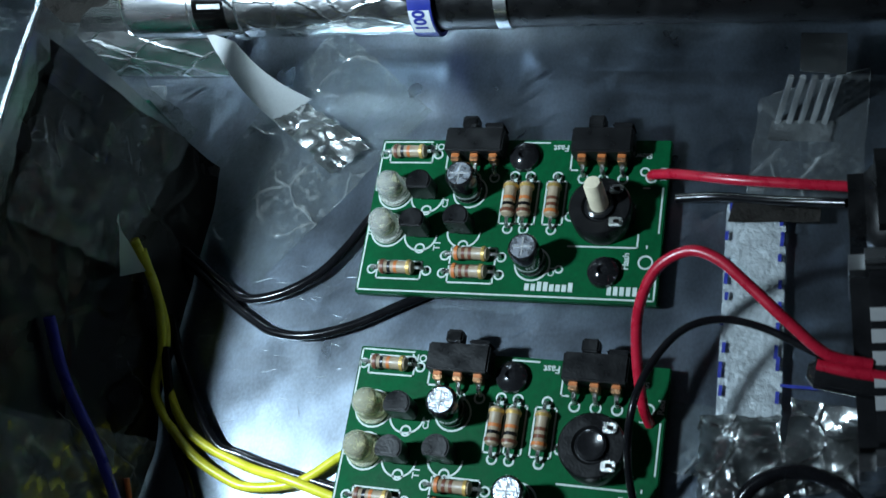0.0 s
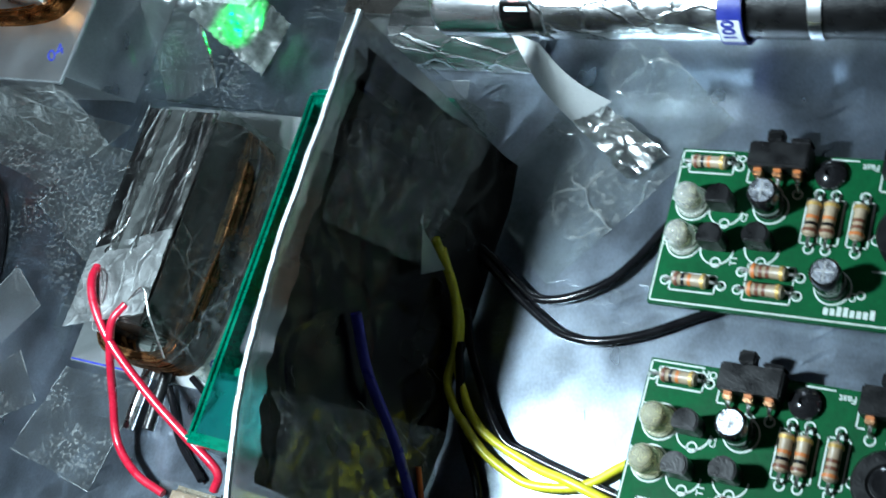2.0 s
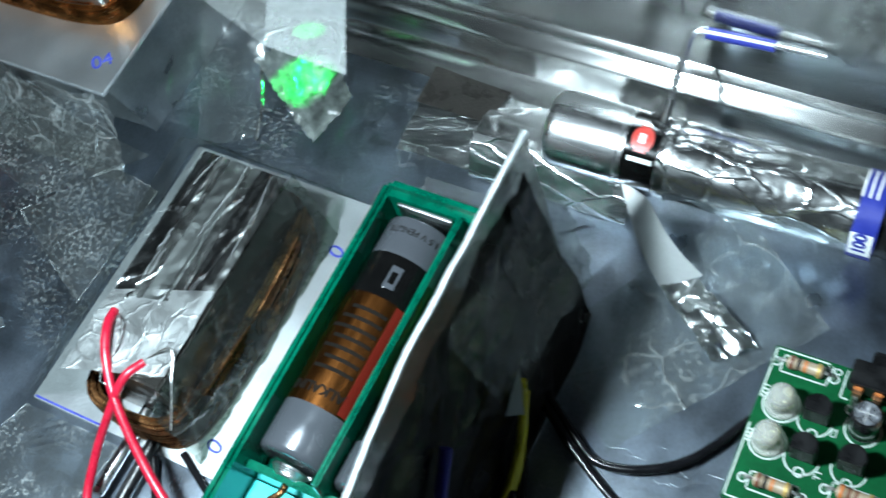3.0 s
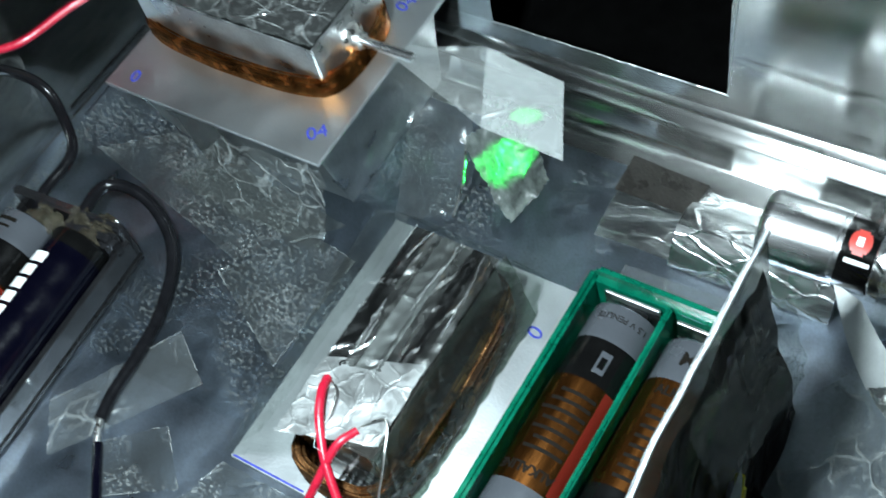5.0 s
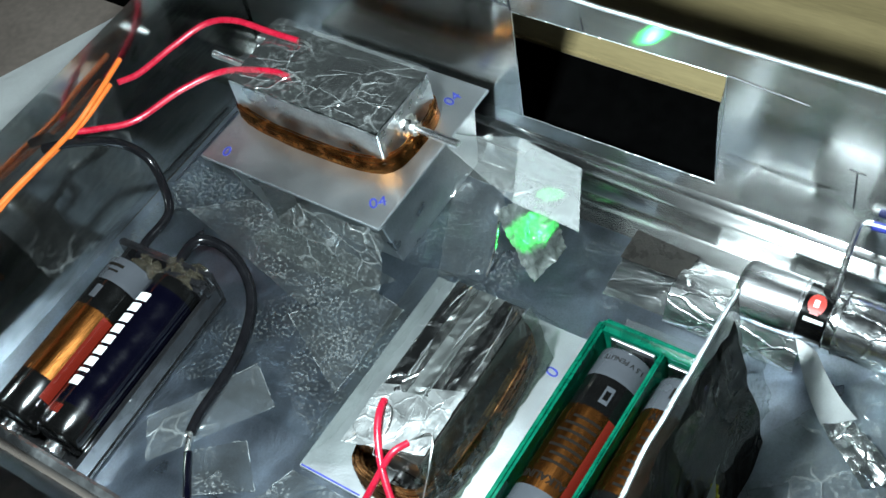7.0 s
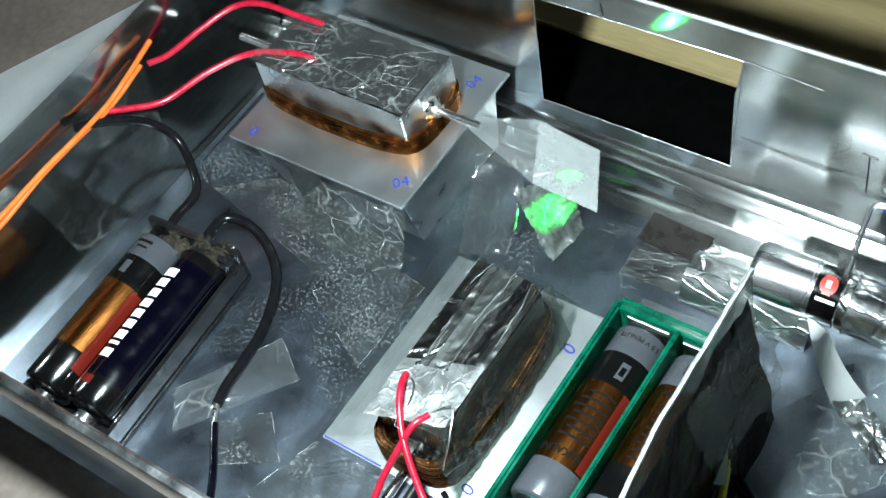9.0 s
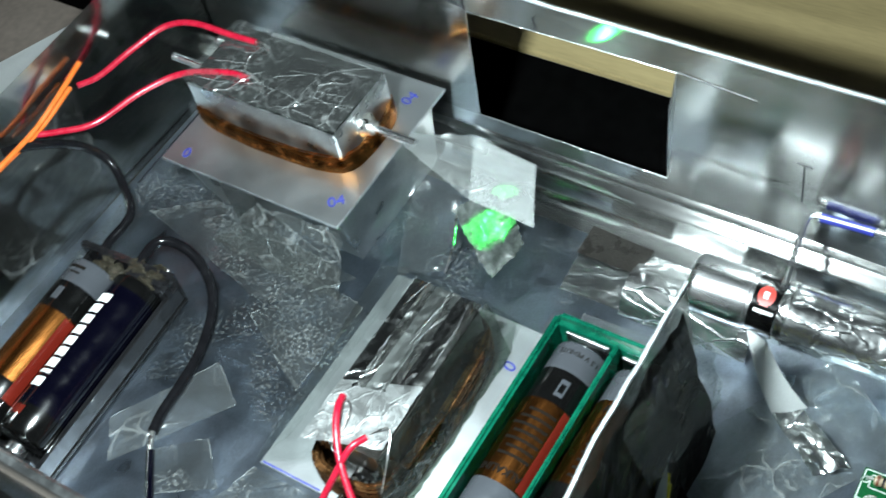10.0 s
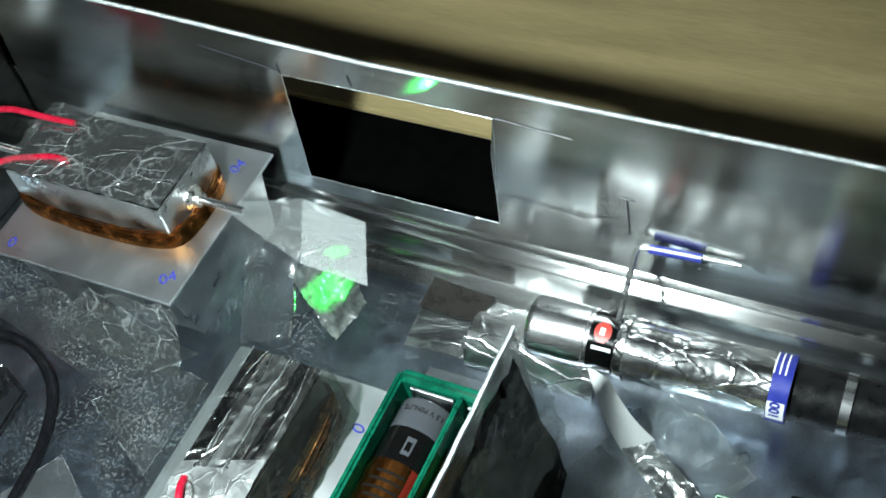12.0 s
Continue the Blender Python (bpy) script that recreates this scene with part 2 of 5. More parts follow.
DARK_PRINT = mat("dark_print", (0.006, 0.005, 0.004), 0.7, 0, 0.05, spec=0.05)
GREY_PRINT = mat("grey_print", (0.3, 0.3, 0.3), 0.5, 0, 0.05)
BLUE_PEN = mat("blue_pen_ink", (0.02, 0.03, 0.26), 0.5, 0, 0.3, 900, 4000, 0.0)
BLACK_PEN = mat("black_pen_ink", (0.01, 0.011, 0.016), 0.5, 0, 0.3, 900, 4000, 0.0)
WHITE_FOAM = mat("sparkling_white_tape", (0.62, 0.66, 0.68), 0.4, 0.1, 0.15, 500, 2500, 0.7, 900)
PAPER = mat("white_paper", (0.74, 0.76, 0.76), 0.7, 0, 0.04, 40, 900, 0.05)
WINDOW_DARK = mat("window_dark", (0.0015, 0.0015, 0.0015), 0.95, 0, 0.2, 200, 2000, 0.1, spec=0.0)
MIRROR_FILM = film_mat("silvered_film", (0.80, 0.83, 0.82), 0.27, 0.58, 0.35, 60, 0.15)
FOLDED_FILM = film_mat("folded_clear_film", (0.90, 0.92, 0.91), 0.15, 0.2, 0.9, 100, 0.2)
BLUE_STRIP = mat("blue_printed_strip", (0.02, 0.03, 0.24), 0.4, 0, 0.1, 300, 2000, 0.05)
WHITE_STRIP = mat("white_strip", (0.62, 0.64, 0.64), 0.45, 0, 0.06, 200, 2000, 0.05)
WOOD = mat("varnished_pale_wood", (0.30, 0.235, 0.115), 0.5, 0, 0.16, 12, 160, 0.06, 400, (1, 9, 1))
TABLE = mat("dark_table_top", (0.22, 0.18, 0.155), 0.5, 0, 0.2, 25, 400, 0.1)
TAPE = film_mat("clear_tape", (0.97, 0.98, 0.975), 0.14, 0.07, 0.6, 90, 0.15)
# pale colour for thin lines that draw the glint of tape edges and folds
TAPE_GLINT = mat("tape_glint", (0.6, 0.63, 0.63), 0.2, 0.5, 0.3, 300, 2500, 0.5)
TAPE_CLOUDY = film_mat("cloudy_glue_tape", (0.86, 0.87, 0.865), 0.40, 0.03, 0.03, 170, 0.32, 1500)
TAPE_THIN = film_mat("thin_clear_film", (0.93, 0.94, 0.935), 0.14, 0.012, 0.25, 60, 0.06)
TAPE_GREENISH = film_mat("greenish_film", (0.50, 0.56, 0.52), 0.16, 0.055, 0.3, 110, 0.1)
TAPE_CRINKLED = film_mat("crinkled_film", (0.75, 0.77, 0.76), 0.16, 0.16, 1.0, 150, 0.2)
GLUE_HAZE = film_mat("dried_glue_specks", (0.93, 0.94, 0.94), 0.42, 0.0, 0.02, 75, 0.34, 1150)
TAPE_FLAT = film_mat("smooth_clear_film", (0.90, 0.92, 0.91), 0.12, 0.035, 0.12, 75, 0.05)
TAPE_WRINKLED = film_mat("wrinkled_clear_tape", (0.95, 0.97, 0.96), 0.12, 0.06, 0.9, 110, 0.25)
GLUE = mat("hot_glue", (0.26, 0.23, 0.17), 0.12, 0, 0.4, 500, 2000, 0.8, 500, trans=0.9)

# ---- building blocks (all lengths in millimetres) ----
MM = Matrix.Scale(0.001, 4)


def matrix_of(ob):
    m = ob.matrix_basis.copy()
    return m if ob.parent is None else matrix_of(ob.parent) @ m


def finish(name, bm, material, m_inv, smooth=True):
    bm.transform(m_inv @ MM)
    bmesh.ops.recalc_face_normals(bm, faces=bm.faces)
    me = bpy.data.meshes.new(name)
    bm.to_mesh(me)
    bm.free()
    me.materials.append(material)
    if smooth:
        me.shade_smooth()
        me.set_sharp_from_angle(angle=radians(38))
    return me


def part(name, bm, material, parent, label="", local=False, smooth=True):
    """One mesh under a thing or a part; bm in world millimetres, or in the parent's own where local."""
    inv = Matrix.Identity(4) if local else matrix_of(parent).inverted()
    ob = new(name, finish(name, bm, material, inv, smooth))
    ob.parent = parent
    return tagged(ob, label)


def thing(name, label, category, x, y, z, rot=0, group="", kind=""):
    ob = new(name)
    ob.empty_display_size = 0.005
    ob.matrix_basis = pose(x / 1000, y / 1000, z / 1000, 0, 0, rot)
    return tagged(ob, label, category, group, kind)


def single(name, bm, material, label, category, group="", kind="", smooth=True):
    lo = [min(v.co[i] for v in bm.verts) for i in range(3)]
    hi = [max(v.co[i] for v in bm.verts) for i in range(3)]
    m = pose((lo[0] + hi[0]) / 2000, (lo[1] + hi[1]) / 2000, lo[2] / 1000)
    ob = new(name, finish(name, bm, material, m.inverted(), smooth))
    ob.matrix_basis = m
    return tagged(ob, label, category, group, kind)


def box(x0, x1, y0, y1, z0, z1, bevel=0.0, bm=None, segs=2):
    b = bmesh.new()
    bmesh.ops.create_cube(b, size=1)
    bmesh.ops.scale(b, vec=(x1 - x0, y1 - y0, z1 - z0), verts=b.verts)
    bmesh.ops.translate(b, vec=((x0 + x1) / 2, (y0 + y1) / 2, (z0 + z1) / 2), verts=b.verts)
    if bevel:
        bmesh.ops.bevel(b, geom=b.edges[:], offset=bevel, segments=segs, affect="EDGES")
    return joined(bm, b)


def joined(bm, b):
    if bm is None:
        return b
    me = bpy.data.meshes.new("tmp")
    b.to_mesh(me)
    b.free()
    bm.from_mesh(me)
    bpy.data.meshes.remove(me)
    return bm


def lathe(p0, p1, profile, segs=32, bm=None):
    """A turned shape along p0-p1: profile rows of (distance from p0, radius)."""
    b = bmesh.new()
    p0, p1 = Vector(p0), Vector(p1)
    q = (p1 - p0).to_track_quat("Z", "Y")
    rings = []
    for d, r in profile:
        if r <= 0:
            rings.append([b.verts.new(p0 + q @ Vector((0, 0, d)))])
        else:
            rings.append([b.verts.new(p0 + q @ Vector((r * math.cos(a), r * math.sin(a), d))) for a in (2 * math.pi * k / segs for k in range(segs))])
    for a, c in zip(rings, rings[1:]):
        for k in range(segs):
            j = (k + 1) % segs
            if len(a) == 1 and len(c) == 1:
                continue
            if len(a) == 1:
                b.faces.new((a[0], c[k], c[j]))
            elif len(c) == 1:
                b.faces.new((a[k], a[j], c[0]))
            else:
                b.faces.new((a[k], a[j], c[j], c[k]))
    return joined(bm, b)


def rod(p0, p1, r, segs=20, edge=0.15, bm=None):
    n = (Vector(p1) - Vector(p0)).length
    e = min(edge * r, n / 3)
    return lathe(p0, p1, [(0, 0), (0, r - e), (e, r), (n - e, r), (n, r - e), (n, 0)], segs, bm)


def smoothed(pts, per=8):
    p = [Vector(q) for q in pts]
    p = [2 * p[0] - p[1]] + p + [2 * p[-1] - p[-2]]
    out = []
    for a, b, c, d in zip(p, p[1:], p[2:], p[3:]):
        for k in range(per):
            t = k / per
            out.append(0.5 * (2 * b + (c - a) * t + (2 * a - 5 * b + 4 * c - d) * t * t + (3 * b - a - 3 * c + d) * t ** 3))
    return out + [p[-2]]


def sweep(pts, r, segs=10, per=8, bm=None, closed=False, smooth=True):
    """A round wire along the points."""
    line = smoothed(pts, per) if smooth else [Vector(p) for p in pts]
    b = bmesh.new()
    rings, up = [], None
    for i, p in enumerate(line):
        d = (line[min(i + 1, len(line) - 1)] - line[max(i - 1, 0)]).normalized()
        if up is None:
            up = d.orthogonal()
        up = (up - d * up.dot(d)).normalized()
        side = d.cross(up)
        rings.append([b.verts.new(p + r * (math.cos(a) * up + math.sin(a) * side)) for a in (2 * math.pi * k / segs for k in range(segs))])
    for a, c in zip(rings, rings[1:]):
        for k in range(segs):
            b.faces.new((a[k], a[(k + 1) % segs], c[(k + 1) % segs], c[k]))
    if not closed:
        b.faces.new(rings[0][::-1])
        b.faces.new(rings[-1])
    return joined(bm, b)


def sheet(a, b, c, d, nx=20, ny=20, thick=0.12, wave=0.0, size=6.0, seed=0, bend=None, ragged=0.0):
    """A thin sheet between four corners (a-b one edge, d-c the other), rippled by wave millimetres."""
    bm = bmesh.new()
    a, b, c, d = (Vector(p) for p in (a, b, c, d))
    nrm = (b - a).cross(d - a).normalized()
    if nrm.z < 0:
        nrm = -nrm
    grid = []
    for j in range(ny + 1):
        row = []
        for i in range(nx + 1):
            u, v = i / nx, j / ny
            p = (a * (1 - u) + b * u) * (1 - v) + (d * (1 - u) + c * u) * v
            if wave:
                q = p / size + Vector((seed * 7.3, seed * 3.1, seed))
                k = noise.noise(q) + 0.5 * abs(noise.noise(q * 2.3))
                p = p + nrm * wave * (k + 0.25)
            if ragged and (i in (0, nx) or j in (0, ny)):
                p = p + Vector((noise.noise(p * 1.7), noise.noise(p * 1.9 + Vector((5, 5, 5))), 0)) * ragged
            if bend:
                p = p + nrm * bend(u, v)
            row.append(bm.verts.new(p))
        grid.append(row)
    for j in range(ny):
        for i in range(nx):
            bm.faces.new((grid[j][i], grid[j][i + 1], grid[j + 1][i + 1], grid[j + 1][i]))
    if thick:
        bmesh.ops.solidify(bm, geom=bm.faces[:], thickness=-thick)
    return bm


def extruded(profile, x0, x1, nx=1, wobble=0.0):
    """A closed (y, z) outline drawn out along x."""
    bm = bmesh.new()
    rows = []
    for i in range(nx + 1):
        x = x0 + (x1 - x0) * i / nx
        rows.append([bm.verts.new((x, y + wobble * noise.noise(Vector((x / 25, y / 9, z / 15))), z)) for y, z in profile])
    n = len(profile)
    for a, c in zip(rows, rows[1:]):
        for k in range(n):
            bm.faces.new((a[k], a[(k + 1) % n], c[(k + 1) % n], c[k]))
    bm.faces.new(rows[0])
    bm.faces.new(rows[-1][::-1])
    return bm


def words(body, size, m, depth=0.04, bm=None, bold=0.0):
    """Flat lettering, centred on the matrix m's origin, in its xy plane."""
    cu = bpy.data.curves.new("t", "FONT")
    cu.body, cu.size, cu.align_x, cu.align_y, cu.extrude, cu.offset = body, size, "CENTER", "CENTER", depth, bold
    ob = bpy.data.objects.new("t", cu)
    me = bpy.data.meshes.new_from_object(ob)
    me.transform(m)
    b = bmesh.new()
    b.from_mesh(me)
    bpy.data.objects.remove(ob)
    bpy.data.curves.remove(cu)
    bpy.data.meshes.remove(me)
    return joined(bm, b)


def at(x, y, z, rx=0, ry=0, rz=0):
    return Matrix.LocRotScale((x, y, z), Euler([radians(v) for v in (rx, ry, rz)]), None)


def wire(name, pts, r, material, label, group=""):
    return single(name, sweep(pts, r), material, label, "wire", group)


# ---- the setting ----
tagged(new("ground", finish("ground", box(-900, 950, -700, 900, -40, -3), TABLE, Matrix.Identity(4))), "dark brown table top under the box", "table", kind="structure")
board = single("board", box(-420, 520, 44, 640, -2.8, -0.6, 0.4), WOOD, "pale varnished wooden board behind the metal box", "board", kind="structure")
# made-up black strip that keeps the view through the wall's window dark
single("mat_strip", box(-420, 520, 5, 43, -2.9, -1.2, 0.3), WINDOW_DARK, "black strip added to darken the view through the window", "mat", kind="structure")
single("paper_sheet", sheet((-275, -126, -1.4), (-154, -150, -1.4), (-154, 30, -1.4), (-202, 30, -1.4), 20, 20, 0.2, 0.5, 60, 3), PAPER,
       "sheet of white paper lying beside the box", "paper")

floor = single("floor", sheet((-149, -143, 0), (196, -143, 0), (196, -11, 0), (-149, -11, 0), 60, 30, 1.0, 0, 40, 2, bend=lambda u, v: 0.12 * math.sin(u * 17 + 1) * math.sin(v * 7)), ALU,
               "scratched and smeared aluminium floor of the box", "floor", kind="structure")
# back wall: a bend at the foot, a pressed ridge, then the upright sheet with the cut window
foot = [(-11, 0.02), (-7.5, 0.15), (-5, 1.0), (-3.7, 3.0), (-3.1, 6.0), (-3.0, 7.6), (-3.7, 8.3), (-3.9, 9.2), (-3.3, 10.0), (-1.8, 10.5), (-0.9, 11.2), (-1.3, 12.2), (-0.9, 13.2), (0.0, 14.0)]
foot += [(1.0, 14.0), (0.2, 12.5), (0.0, 10.8), (-2.2, 9.2), (-2.0, 6.0), (-3.2, 3.0), (-5.4, 0.7), (-8, -0.6), (-11, -0.98)]
wall_back = thing("wall_back", "bent aluminium back wall with a cut window", "wall", 20, 0, 0, kind="structure")
part("bent_foot", extruded(foot, -149, 196, 60, 0.35), ALU_WALL, wall_back)
bm = bmesh.new()
xs = [-149, -120, -90, -54.6, -40, -20, 0.6, 30, 60, 90, 120, 150, 196]
zs = [14, 19.1, 30, 42, 53.6, 58, 62.4]
lean = lambda z: 4.0 * (z - 14) / 48
vs = [[bm.verts.new((x + (1.8 if x == 0.6 and z > 50 else 0), lean(z) + 0.5 * noise.noise(Vector((x / 50, z / 30, 0))), z + (max(0, -x - 30) * 0.045 if z > 60 else 0))) for x in xs] for z in zs]
for j in range(len(zs) - 1):
    for i in range(len(xs) - 1):
        if not (-54.6 <= xs[i] < 0.6 and 19.1 <= zs[j] < 53.6):
            bm.faces.new((vs[j][i], vs[j][i + 1], vs[j + 1][i + 1], vs[j + 1][i]))
bmesh.ops.solidify(bm, geom=bm.faces[:], thickness=1.0)
part("upright_sheet", bm, ALU_WALL, wall_back)
rim = [(x, 4.0 + 0.5 * noise.noise(Vector((x / 50, 62 / 30, 0))), 62.6 + max(0, -x - 30) * 0.045) for x in range(-149, 197, 5)]
part("cut_edge", sweep(rim, 0.6, 6, 1, smooth=False), CUT_EDGE, wall_back)
hole = [(-54.6, 19.1), (0.6, 19.1), (2.4, 53.6), (-54.6, 53.6), (-54.6, 19.1)]
edge = []
for (xa, za), (xb, zb) in zip(hole, hole[1:]):
    for k in range(16):
        x, z = xa + (xb - xa) * k / 16, za + (zb - za) * k / 16
        edge.append((x + 0.25 * noise.noise(Vector((x, z, 1)) * 0.7), lean(z) + 0.5 * noise.noise(Vector((x / 50, z / 30, 0))), z + 0.25 * noise.noise(Vector((x, z, 4)) * 0.7)))
part("window_edge", sweep(edge + edge[:1], 0.14, 6, 1, smooth=False), GREY_STRIP, wall_back, "rough cut edge of the window")

wall_left = single("wall_left", sheet((-149, -143, 0), (-149, 2, 0), (-151.5, 2, 56), (-151.5, -143, 53), 30, 14, 1.0, 0, 60, 4, bend=lambda u, v: 0.35 * math.sin(u * 7) * math.sin(v * 4 + 1)), ALU_SIDE,
                   "aluminium side wall of the box, smeared", "wall", kind="structure")
wall_front = thing("wall_front", "aluminium front wall with a folded rim", "wall", 20, -143, 0, kind="structure")
part("upright_sheet", sheet((-150, -143, 0), (196, -143, 0), (196, -143.6, 44), (-150, -143.6, 44), 60, 8, 1.0, 0, 50, 6, bend=lambda u, v: 0.2 * math.sin(u * 15) * v), ALU_WALL, wall_front)
part("folded_rim", extruded([(-143.0, 44), (-142.8, 45.2), (-143.6, 45.8), (-145.2, 45.4), (-146.0, 44.2), (-146.2, 40.6), (-145.6, 40.5), (-144.8, 44.0)], -151, 197, 40, 0.25), ALU_PART, wall_front)
wall_right = single("wall_right", sheet((196, -143, 0), (196, 2, 0), (197, 2, 58), (197, -143, 50), 10, 6, 1.0, 0, 60, 5), ALU_WALL,
                    "aluminium end wall of the box", "wall", kind="structure")

# divider
divider = thing("divider", "upright sheet-metal divider with a rough cut top edge", "divider", 30, -94, 0, kind="structure")


def div_x(y, z):
    return 31.5 - (z / 51) * 2.6 + 3.8e-5 * max(0, -y - 70) ** 3 * (0.4 + 0.6 * z / 51) + 0.35 * noise.noise(Vector((0, y / 9, z / 9)))


bm = bmesh.new()
rows = []
for j in range(13):
    rows.append([])
    for i in range(41):
        y = -47.2 - 95.6 * i / 40
        z = 51 * j / 12 + (0.35 * noise.noise(Vector((y / 3, 2, 0))) if j == 12 else 0)
        rows[-1].append(bm.verts.new((div_x(y, z), y, z)))
for j in range(12):
    for i in range(40):
        bm.faces.new((rows[j][i], rows[j][i + 1], rows[j + 1][i + 1], rows[j + 1][i]))
bmesh.ops.solidify(bm, geom=bm.faces[:], thickness=0.9)
part("metal_sheet", bm, ALU_WALL, divider)
top = [(div_x(y, 51) + 0.1, y, 51.1 + 0.35 * noise.noise(Vector((y / 3, 2, 0)))) for y in [-47.2 - 95.6 * i / 60 for i in range(61)]]
part("cut_edge", sweep(top, 0.55, 6, 1, smooth=False), CUT_EDGE, divider, "bright rough cut edge")
def film_x(y, z):
    """How far the slack tape stands off the divider: more towards the floor."""
    return div_x(y, z) + 1.2 + 5.0 * (1 - z / 49) + 1.4 * noise.noise(Vector((3, y / 11, z / 10))) + 0.3 * noise.noise(Vector((8, y / 5, z / 5)))


bm = bmesh.new()
rows = []
for j in range(25):
    rows.append([])
    for i in range(49):
        y = -50.5 - 74 * i / 48 - (2.5 * j / 24 if i == 0 else 0)
        z = 0.6 + 46.4 * j / 24 + (1.5 * noise.noise(Vector((i * 0.5, 1, 0))) if j == 24 else 0)
        rows[-1].append(bm.verts.new((film_x(y, z), y, z)))
for j in range(24):
    for i in range(48):
        bm.faces.new((rows[j][i], rows[j][i + 1], rows[j + 1][i + 1], rows[j + 1][i]))
bmesh.ops.solidify(bm, geom=bm.faces[:], thickness=0.2)
# slack tape over the metal; its black is painted shade and dark reflection
part("film_lining", bm, SHADED_FILM, divider, "slack tape lining with shade and dark reflections in its colour")
for y0, y1, z0, z1 in ((-56.6, -58.8, 36, 46), (-59.8, -65.0, 30, 41)):
    p = lambda y, z: (film_x(y, z) + 0.7, y, z)
    part("black_strip", sheet(p(y0, z0), p(y1, z0), p(y1, z1), p(y0 - 0.6, z1), 6, 10, 0.3, 0.3, 4, int(-y0)), BLACK, divider, "matt black scrap of tape")
q = lambda y, z: (film_x(y, z) + 0.8, y, z)
part("crinkled_tape", sheet(q(-104, 3), q(-138, 3), q(-138, 44), q(-110, 46), 30, 26, 0.1, 1.6, 5, 44, ragged=0.5), TAPE_CRINKLED, divider, "crinkled clear tape")
part("clear_flap", sheet(q(-48.5, 12), q(-80, 22), q(-82, 46), q(-48, 47), 30, 26, 0.1, 1.5, 8, 47, ragged=0.6), TAPE_CRINKLED, divider, "crumpled clear film")
part("pale_flap", sheet((36.6, -72.0, 26.5), (36.6, -73.6, 26.5), (38.4, -78.4, 17), (37.2, -81.5, 22), 6, 8, 0.15, 0.3, 4, 9), GREY_STRIP, divider, "pale grey folded tape end")
# scratches in the floor
random.seed(21)
bm = None
for k in range(90):
    x, y = (random.uniform(40, 74), random.uniform(-128, -66)) if k % 4 else (random.uniform(40, 130), random.uniform(-128, -66))
    a = random.gauss(10, 30)
    n = random.uniform(0.3, 1.5) if k < 150 else random.uniform(0.15, 0.5)
    b = box(-n, n, -0.03, 0.03, 0.0, 0.08) if k < 150 else box(-n, n, -0.045, 0.045, 0.0, 0.07)
    bmesh.ops.transform(b, matrix=at(x, y, 0.05, 0, 0, a), verts=b.verts)
    bm = joined(bm, b)
single("floor_scratches", bm, CUT_EDGE, "fine bright scratches in the metal floor", "scratches", kind="stuff")


# ---- batteries ----
def arc(p0, p1, r, a0, a1, d0, d1, segs=24, thick=0.05):
    """A curved panel on a cylinder's side, from angle a0 to a1 (0: up)."""
    p0, p1 = Vector(p0), Vector(p1)
    ax = (p1 - p0).normalized()
    up = Vector((0, 0, 1))
    side = ax.cross(up).normalized()
    bm = bmesh.new()
    rows = []
    for k in range(segs + 1):
        a = radians(a0 + (a1 - a0) * k / segs)
        n = up * math.cos(a) + side * math.sin(a)
        rows.append([bm.verts.new(p0 + ax * d + n * q) for d, q in ((d0, r), (d1, r), (d1, r + thick), (d0, r + thick))])
    for a, c in zip(rows, rows[1:]):
        for k in range(4):
            bm.faces.new((a[k], a[(k + 1) % 4], c[(k + 1) % 4], c[k]))
    bm.faces.new(rows[0])
    bm.faces.new(rows[-1][::-1])
    return bm


def curved_words(body, size, p0, p1, r, d, angle, turn=0, bold=0.0):
    """Lettering laid on a cylinder's side; turn 0: read round the cylinder, 90: along it."""
    bm = words(body, size, at(0, 0, 0, 0, 0, turn), 0.03, bold=bold)
    p0, p1 = Vector(p0), Vector(p1)
    ax = (p1 - p0).normalized()
    up = Vector((0, 0, 1))
    side = ax.cross(up).normalized()
    for v in bm.verts:
        a = radians(angle) + v.co.x / r
        n = up * math.cos(a) + side * math.sin(a)
        v.co = p0 + ax * (d + v.co.y) + n * (r + 0.06 + v.co.z)
    return bm


def cell(name, label, p0, p1, bands, group):
    """An AA cell from its plus end p0; bands: (from, to, material, part name)."""
    p0, p1 = Vector(p0), Vector(p1)
    mid = (p0 + p1) / 2
    ob = thing(name, label, "battery", mid.x, mid.y, mid.z - 7, group=group)
    ax = (p1 - p0).normalized()
    part("plus_nub", lathe(p0, p1, [(-1.2, 0), (-1.2, 2.2), (-1.0, 2.6), (0.2, 2.6)], 20), CHROME, ob)
    for d0, d1, m, nm in bands:
        first, last = d0 < 0.1, d1 > 49
        prof = [(d0, 0), (d0, 6.2 if first else 7.05)] + ([(d0 + 0.5, 6.9), (d0 + 1.1, 7.05)] if first else [])
        prof += ([(d1 - 1.1, 7.05), (d1 - 0.4, 6.8), (d1, 6.2)] if last else [(d1, 7.05)]) + [(d1, 0)]
        part(nm, lathe(p0, p1, prof, 40), m, ob)
    part("minus_cap", lathe(p0, p1, [(49.2, 0), (49.2, 5.6), (49.6, 5.4), (49.6, 0)], 24), CHROME, ob)
    return ob


def print_bars(ob, p0, p1, r, rows, material=DARK_PRINT, name="small_print"):
    bm = None
    for d, a0, a1, w in rows:
        bm = joined(bm, arc(p0, p1, r, a0, a1, d, d + w, 8, 0.06)) if bm else arc(p0, p1, r, a0, a1, d, d + w, 8, 0.06)
    part(name, bm, material, ob)


